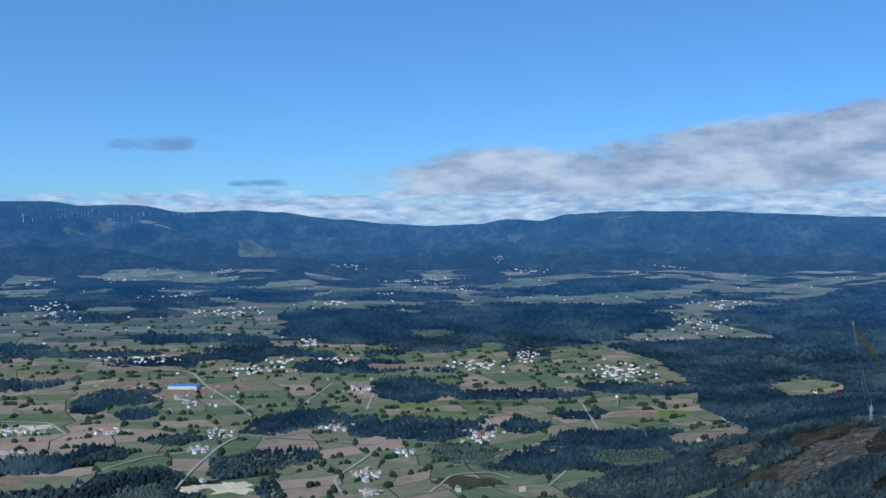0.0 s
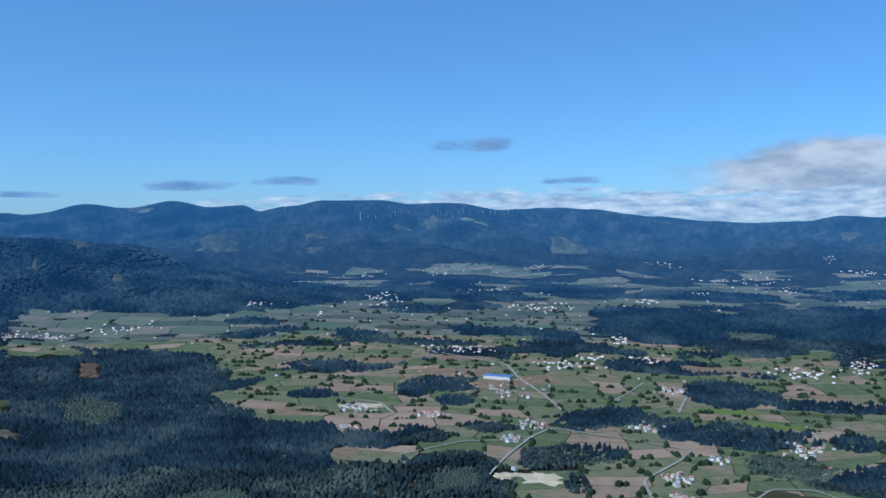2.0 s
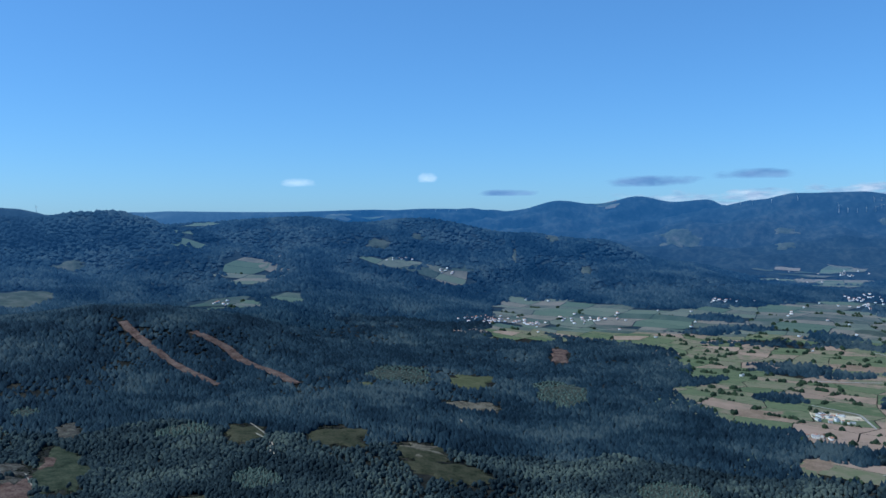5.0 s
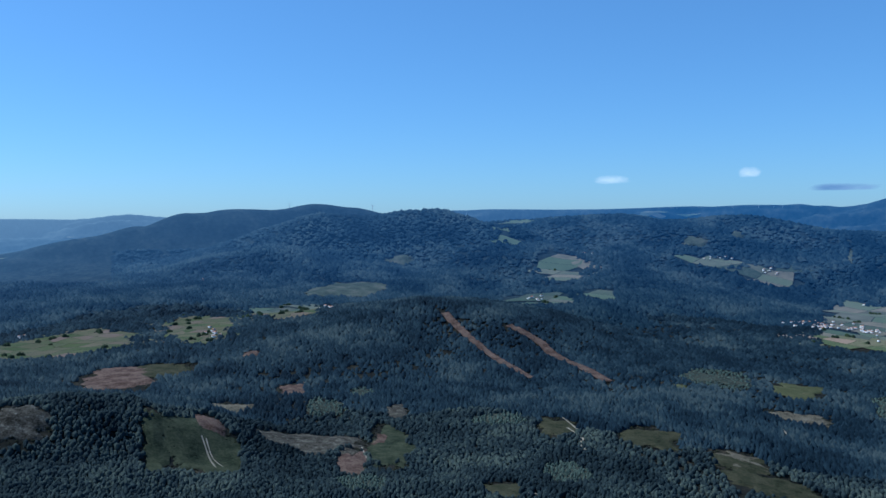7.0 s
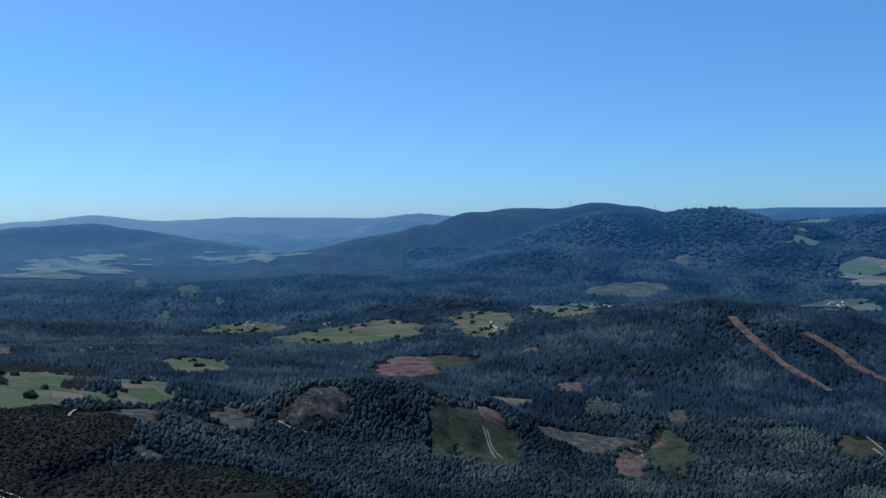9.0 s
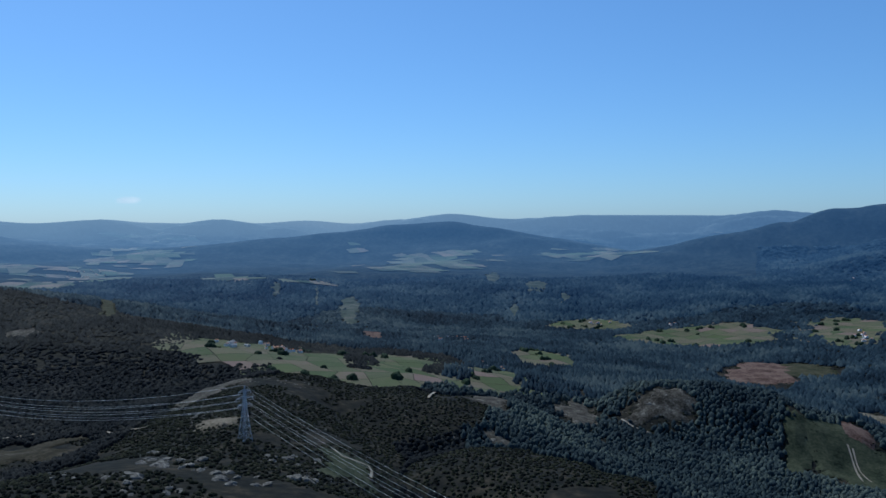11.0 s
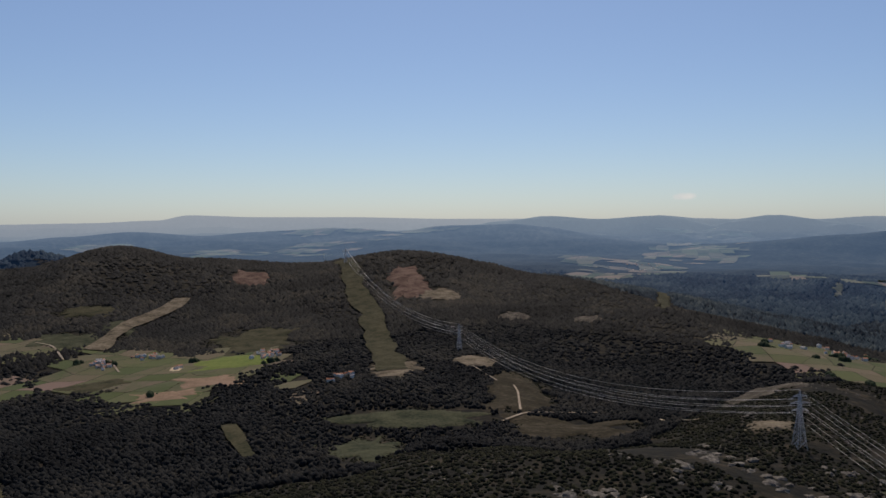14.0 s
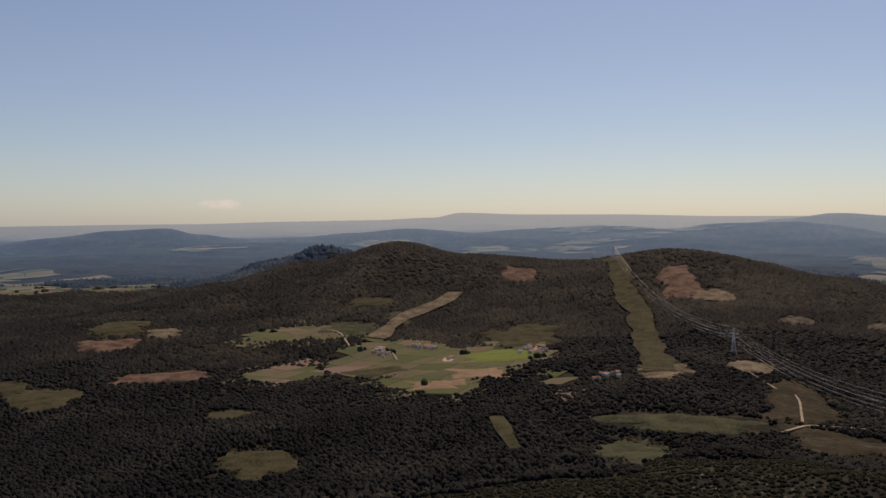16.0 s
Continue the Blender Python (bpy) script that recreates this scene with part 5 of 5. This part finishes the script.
# ======== power line ========
def pylon_thing():
    root = new("pylon")
    H, base, waist, top = 40.0, 4.0, 1.2, 0.55

    def half(z):
        return base + (waist - base) * z / 24 if z < 24 else waist + (top - waist) * (z - 24) / 14
    for sx_, sy_ in ((1, 1), (-1, 1), (-1, -1), (1, -1)):
        bm = bmesh.new()
        for z0, z1 in ((-1.5, 24), (24, 38)):
            a, b = half(max(z0, 0)), half(z1)
            beam(bm, (sx_ * a, sy_ * a, z0), (sx_ * b, sy_ * b, z1), 0.34)
        part("leg", bm, M["steel"], root)
    lv = [0, 5.5, 10.5, 15, 18.5, 21.5, 24, 27, 30, 33, 36, 38]
    bm = bmesh.new()
    for z0, z1 in zip(lv[:-1], lv[1:]):
        a, b = half(z0), half(z1)
        for (ax, ay), (bx, by) in (((1, 1), (-1, 1)), ((-1, 1), (-1, -1)), ((-1, -1), (1, -1)), ((1, -1), (1, 1))):
            beam(bm, (ax * a, ay * a, z0), (bx * b, by * b, z1), 0.17)
            beam(bm, (bx * a, by * a, z0), (ax * b, ay * b, z1), 0.17)
            beam(bm, (ax * b, ay * b, z1), (bx * b, by * b, z1), 0.15)
    part("bracing", bm, M["steel"], root)
    bm = bmesh.new()
    for sx_, sy_ in ((1, 1), (-1, 1), (-1, -1), (1, -1)):
        beam(bm, (sx_ * top, sy_ * top, 38), (0, 0, H + 1.5), 0.2)
    part("peak", bm, M["steel"], root)
    for z, reach in ((26.5, 6.2), (31.5, 7.4), (36.5, 5.4)):
        bm = bmesh.new()
        q = half(z)
        for s_ in (-1, 1):
            for y_ in (-q, q):
                beam(bm, (s_ * q, y_, z), (s_ * reach, 0, z + 0.3), 0.2)
                beam(bm, (s_ * q, y_, z + 1.8), (s_ * reach, 0, z + 0.4), 0.2)
            beam(bm, (s_ * q, 0, z + 1.5), (s_ * (reach + q) / 2, 0, z), 0.14)
            beam(bm, (s_ * (reach + q) / 2, 0, z + 0.9), (s_ * (reach + q) / 2, 0, z), 0.14)
        arm = part("crossarm", bm, M["steel"], root)
        for s_ in (-1, 1):
            bm = bmesh.new()
            for k in range(6):
                bmesh.ops.create_cone(bm, cap_ends=True, segments=6, radius1=0.24, radius2=0.1, depth=0.22, matrix=Matrix.Translation((s_ * reach, 0, z + 0.1 - k * 0.3)))
            part("insulator", bm, M["hazed_white_paint"], arm, "string of pale glass insulators")
    return tagged(root, "grey steel lattice pylon on the moor", "pylon", "pylons of the power line")


def tops(x, y, turn, s):
    """World places of the six wire ends and the two of the earth wires."""
    co, sc = world_at(np.array([x]), np.array([y]), 0.6)
    m = Matrix.LocRotScale(co[0], Euler((0, 0, radians(turn))), [float(sc[0]) * s] * 3)
    ends = [m @ Vector((sg * reach, 0, z - 1.6)) for z, reach in ((26.5, 6.2), (31.5, 7.4), (36.5, 5.4)) for sg in (-1, 1)] + [m @ Vector((0, 0, 41.5))]
    return m, ends


P = [plan(91.2, 329), ground(125.1, -13.9), ground(146.6, -8.6), ground(154.1, -2.85)]
line_turn = []
for k in range(len(P)):
    a, b = P[max(k - 1, 0)], P[min(k + 1, len(P) - 1)]
    line_turn.append(math.degrees(math.atan2(b[1] - a[1], b[0] - a[0])) + 90)
spans = []
base_pylon = pylon_thing()
for k, (q, turn) in enumerate(zip(P, line_turn)):
    m, ends = tops(float(q[0]), float(q[1]), turn, 1.0)
    if k == 0:
        base_pylon.matrix_basis = m
    else:
        copy_thing(base_pylon, m)
    spans.append(ends)
P_NORTH = [ground(-26.4, -11.55), ground(-25.4, -6.0)]
north = []
for q in P_NORTH:
    m, ends = tops(float(q[0]), float(q[1]), 120, 0.6)
    copy_thing(base_pylon, m)
    north.append(ends)
m, _ = tops(*[float(c) for c in ground(155.5, -2.5)], 60, 1.0)
copy_thing(base_pylon, m)


def cable(a, b, sag, thick):
    n = 28
    t = np.linspace(0, 1, n)
    pts = np.array(a)[None] * (1 - t)[:, None] + np.array(b)[None] * t[:, None]
    pts[:, 2] -= sag * 4 * t * (1 - t)
    d = np.array(b) - np.array(a)
    side = np.cross(d, (0, 0, 1.0))
    side /= np.linalg.norm(side)
    up = np.cross(side, d / np.linalg.norm(d))
    ang = np.arange(4) * np.pi / 2
    v = pts[:, None] + thick * (np.cos(ang)[None, :, None] * side + np.sin(ang)[None, :, None] * up)
    i = np.arange(n - 1)[:, None] * 4 + np.arange(4)[None]
    j = np.arange(n - 1)[:, None] * 4 + (np.arange(4)[None] + 1) % 4
    o = new("power_cable", mesh_of("power_cable", v.reshape(-1, 3), np.stack([i, j, j + 4, i + 4], -1).reshape(-1, 4), M["wire"], True))
    tagged(o, "bright aluminium power cable slung between pylons", "power cable", "cables of the power line")


M["wire"] = material("aluminium_wire", [(0.40, 0.41, 0.42), (0.50, 0.50, 0.50)], 0.5, 0.45, metal=0.3)
for s0, s1, sag, thick in ((spans[0], spans[1], 7, 0.055), (spans[1], spans[2], 34, 0.085), (spans[2], spans[3], 40, 0.14), (north[0], north[1], 20, 0.03)):
    for a, b in zip(s0, s1):
        cable(a, b, sag, thick)

# ======== wind turbines ========
def turbine_thing():
    root = new("wind_turbine")
    bm = bmesh.new()
    bmesh.ops.create_cone(bm, cap_ends=True, segments=10, radius1=3.2, radius2=1.8, depth=78, matrix=Matrix.Translation((0, 0, 37)))
    part("tower", bm, M["hazed_white_paint"], root)
    bm = bmesh.new()
    box(bm, -2, 2, -4, 6, 75, 79.5)
    nac = part("nacelle", bm, M["hazed_white_paint"], root)
    bm = bmesh.new()
    bmesh.ops.create_cone(bm, cap_ends=True, segments=10, radius1=1.9, radius2=0.6, depth=3, matrix=Matrix.Translation((0, -5.5, 77.5)) @ Matrix.Rotation(radians(90), 4, 'X'))
    part("hub", bm, M["hazed_white_paint"], root)
    for k in range(3):
        bm = bmesh.new()
        v = box(bm, -1.6, 1.6, -0.35, 0.35, 1, 36)
        for q in v[4:]:
            q.co.x *= 0.35
        bm.transform(Matrix.Translation((0, -5.4, 77.5)) @ Matrix.Rotation(radians(25 + 120 * k), 4, 'Y'))
        part("blade", bm, M["hazed_white_paint"], root)
    return tagged(root, "white three-bladed wind turbine on a mountain ridge", "wind turbine", "wind farm turbines")


base_turbine = turbine_thing()
for k, (az, dip) in enumerate(TURBINES):
    x, y = ground(az, dip)
    co, s = world_at(np.array([x]), np.array([y]))
    m = Matrix.LocRotScale(co[0], Euler((0, 0, radians(az - 160 + rng.uniform(-15, 15)))), [float(s[0])] * 3)
    if k == 0:
        base_turbine.matrix_basis = m
    else:
        copy_thing(base_turbine, m)


# ======== granite outcrops ========
def boulder_mesh(seed, flat):
    bm = bmesh.new()
    bmesh.ops.create_icosphere(bm, subdivisions=2, radius=1)
    for v in bm.verts:
        k = 1 + 0.55 * noise.noise(v.co * 1.1 + Vector((seed * 7.3, 0, 0))) + 0.2 * noise.noise(v.co * 3 + Vector((0, seed * 3.1, 0)))
        v.co = v.co * k
        v.co.z = max(v.co.z * flat, -0.35)
    me = bpy.data.meshes.new("boulder")
    bm.to_mesh(me)
    bm.free()
    me.materials.append(M["granite"])
    return me


STONES = [boulder_mesh(k, f) for k, f in enumerate((0.42, 0.55, 0.36, 0.62, 0.48, 0.4))]
for az, dip, ha, hd, count in OUTCROPS:
    p = plot((az, dip, ha, hd))
    root = new("rock_outcrop")
    co, s = world_at(np.array([p[0]]), np.array([p[1]]))
    root.location = co[0]
    for k in range(count):
        u, v = rng.uniform(-1, 1), rng.uniform(-1, 1)
        x, y = p[0] - p[3] * u * p[4] + p[2] * v * p[5], p[1] + p[2] * u * p[4] + p[3] * v * p[5]
        big = rng.uniform(0.5, 1.0) ** 2 * min(4.8, 0.42 * p[4] + 0.9)
        q, s = world_at(np.array([x]), np.array([y]), 0.0)
        o = new("boulder", STONES[rng.integers(len(STONES))])
        o.parent = root
        o.matrix_basis = Matrix.LocRotScale(Vector(q[0]) - Vector(co[0]), Euler((rng.uniform(-.2, .2), rng.uniform(-.2, .2), rng.uniform(0, 6.3))), (big * rng.uniform(0.9, 1.6), big * rng.uniform(0.7, 1.1), big))
    tagged(root, "weathered grey granite boulders on dark heath", "rock outcrop", "granite outcrops")

# loose stones over stony slopes
bx, by = candidates(400, 1500, lambda r: 3.2 + 0.0015 * r)
near_rock = np.zeros(bx.shape, bool)
for p, kind in CLEAR_PLOTS:
    if kind == "rocky":
        near_rock |= inside(p, bx, by) & (rng.random(bx.shape) < 0.28)
baz, br = bearing(bx, by), np.hypot(bx, by)
slope_rocks = (baz < -14) & (br > 600) & (br < 1330) & (fbm(bx, by, 110, 4, 131) > 0.05) & (rng.random(bx.shape) < 0.42)
moor_rocks = (baz > 105) & (baz < 150) & (br < 1000) & (fbm(bx, by, 60, 3, 132) > 0.42) & (rng.random(bx.shape) < 0.3)
sel = (near_rock | slope_rocks | moor_rocks) & ~near_strip(bx, by)
bs = rng.uniform(0.5, 1.0, sel.sum()) ** 2 * 1.5
tagged(tree_mesh("loose_stones", bx[sel], by[sel], bs, bs * 0.9, 5, M["granite"], 0.5), "scattered grey granite stones on the slopes", "stones", kind="stuff")


# ======== clouds on the horizon ========
def cloud_material(name, soft, cover, stretch, low, high, scale=0.0035, puffy=2.6):
    m = bpy.data.materials.new(name)
    m.use_nodes = True
    nt = m.node_tree
    nt.nodes.clear()
    out = nt.nodes.new("ShaderNodeOutputMaterial")
    uv = nt.nodes.new("ShaderNodeUVMap")
    geo = nt.nodes.new("ShaderNodeNewGeometry")
    mp = nt.nodes.new("ShaderNodeMapping")
    mp.inputs["Scale"].default_value = (1, 1, stretch)
    nt.links.new(geo.outputs["Position"], mp.inputs["Vector"])

    def noise_node(scale, detail):
        n = nt.nodes.new("ShaderNodeTexNoise")
        n.inputs["Scale"].default_value, n.inputs["Detail"].default_value, n.inputs["Roughness"].default_value = scale, detail, 0.6
        nt.links.new(mp.outputs["Vector"], n.inputs["Vector"])
        return n.outputs["Fac"]

    def calc(op, a, b):
        n = nt.nodes.new("ShaderNodeMath")
        n.operation = op
        for k, q in enumerate((a, b)):
            if isinstance(q, (int, float)):
                n.inputs[k].default_value = q
            else:
                nt.links.new(q, n.inputs[k])
        return n.outputs[0]
    sep = nt.nodes.new("ShaderNodeSeparateXYZ")
    nt.links.new(uv.outputs["UV"], sep.inputs[0])
    u = calc('MULTIPLY', calc('SUBTRACT', sep.outputs[0], 0.5), 2.0)
    v = calc('MULTIPLY', calc('SUBTRACT', sep.outputs[1], 0.42), 1.9)
    rim = calc('SUBTRACT', 1.0, calc('ADD', calc('POWER', calc('ABSOLUTE', u, 0), 3.0), calc('POWER', calc('ABSOLUTE', v, 0), 2.0)))
    big = noise_node(scale, 6)
    dens = calc('ADD', calc('MULTIPLY', rim, 0.75), calc('MULTIPLY', calc('SUBTRACT', big, 0.5), puffy))
    ends = calc('MINIMUM', calc('MULTIPLY', calc('SUBTRACT', 1.0, calc('ABSOLUTE', u, 0)), 4.0), 1.0)
    lips = calc('MINIMUM', calc('MULTIPLY', calc('MULTIPLY', sep.outputs[1], calc('SUBTRACT', 1.0, sep.outputs[1])), 9.0), 1.0)
    ramp = nt.nodes.new("ShaderNodeMapRange")
    ramp.inputs["From Min"].default_value, ramp.inputs["From Max"].default_value = cover, cover + soft
    nt.links.new(dens, ramp.inputs["Value"])
    col = nt.nodes.new("ShaderNodeValToRGB")
    col.color_ramp.elements[0].position, col.color_ramp.elements[0].color = 0.36, (*low, 1)
    col.color_ramp.elements[1].position, col.color_ramp.elements[1].color = 0.66, (*high, 1)
    nt.links.new(noise_node(scale * 1.5, 5), col.inputs["Fac"])
    em = nt.nodes.new("ShaderNodeEmission")
    nt.links.new(col.outputs["Color"], em.inputs["Color"])
    tr = nt.nodes.new("ShaderNodeBsdfTransparent")
    mix = nt.nodes.new("ShaderNodeMixShader")
    nt.links.new(calc('MULTIPLY', ramp.outputs["Result"], calc('MULTIPLY', ends, lips)), mix.inputs["Fac"])
    nt.links.new(tr.outputs[0], mix.inputs[1])
    nt.links.new(em.outputs[0], mix.inputs[2])
    nt.links.new(mix.outputs[0], out.inputs["Surface"])
    return m


def cloud(name, az0, az1, low, high, mat, label, rise=None, R=4960.0):
    """A curved sheet far behind the hills, between two bearings and two heights in degrees."""
    n, k = 48, 8
    t = np.linspace(0, 1, n)
    top = np.full(n, high) if rise is None else np.interp(t, np.linspace(0, 1, len(rise)), rise)
    A = np.repeat((az0 + (az1 - az0) * t)[None], k, 0)
    w = np.linspace(0, 1, k)[:, None]
    E_ = low + (top[None] - low) * w
    x, y = plan(A, R)
    co = np.stack([x, y, EYE_Z + R * np.tan(np.radians(E_))], -1).reshape(-1, 3)
    me = mesh_of(name, co, quads(k, n), mat, True)
    uvl = me.uv_layers.new(name="UVMap")
    U = np.stack([np.repeat(t[None], k, 0), np.repeat(w, n, 1)], -1).reshape(-1, 2)
    uvl.data.foreach_set("uv", U[quads(k, n).ravel()].astype(np.float32).ravel())
    o = tagged(new(name, me), label, "cloud", kind="structure")
    o.visible_shadow = False
    return o


M["bank"] = cloud_material("cloud_bank", 0.45, 0.0, 2.5, (0.23, 0.27, 0.36), (0.47, 0.465, 0.51), 0.0021, 2.3)
M["layer"] = cloud_material("cloud_layer", 0.55, -0.05, 4.5, (0.24, 0.31, 0.43), (0.54, 0.55, 0.60), 0.0046, 2.8)
M["wisp"] = cloud_material("cloud_wisp", 0.8, 0.05, 3.0, (0.13, 0.22, 0.38), (0.20, 0.29, 0.45))
M["puff"] = cloud_material("cloud_puff", 1.1, 0.35, 2.0, (0.55, 0.60, 0.68), (0.76, 0.77, 0.80))
cloud("backdrop_cloud_bank", 8.0, -46, 2.0, 8, M["bank"], "grey and white cloud bank over the northern range", [4.6, 5.2, 6.3, 6.0, 6.4, 7.6, 7.9, 8.1, 8.6, 8.9, 9.0], 4945.0)
cloud("backdrop_cloud_layer", 44, -50, 0.0, 3.3, M["layer"], "pale stratus layer along the horizon", [2.2, 2.4, 2.7, 2.9, 3.1, 3.4, 3.6, 3.4])
for az, el, ha, he, kind, label in ((18.5, 5.5, 3.0, 0.55, "wisp", "small grey lens-shaped cloud"), (12.0, 3.1, 2.2, 0.28, "wisp", "thin grey cloud streak over the ridge"),
                                    (30.8, 3.1, 2.6, 0.36, "wisp", "thin grey cloud streak over the ridge"), (36.8, 2.75, 3.4, 0.4, "wisp", "thin grey cloud streak over the ridge"),
                                    (59.7, 2.85, 1.6, 0.38, "puff", "small bright cumulus puff"), (51.5, 3.15, 0.75, 0.4, "puff", "small bright cumulus puff"),
                                    (46.0, 2.1, 2.4, 0.24, "wisp", "faint cloud streak low in the sky"), (132.0, 1.5, 0.9, 0.32, "puff", "faint small white cloud"),
                                    (179.8, 1.0, 1.7, 0.42, "puff", "small pale cloud near the southern horizon")):
    cloud("backdrop_cloud", az + ha, az - ha, el - he, el + he, M[kind], label, None, 4930.0 - 2 * az / 10)
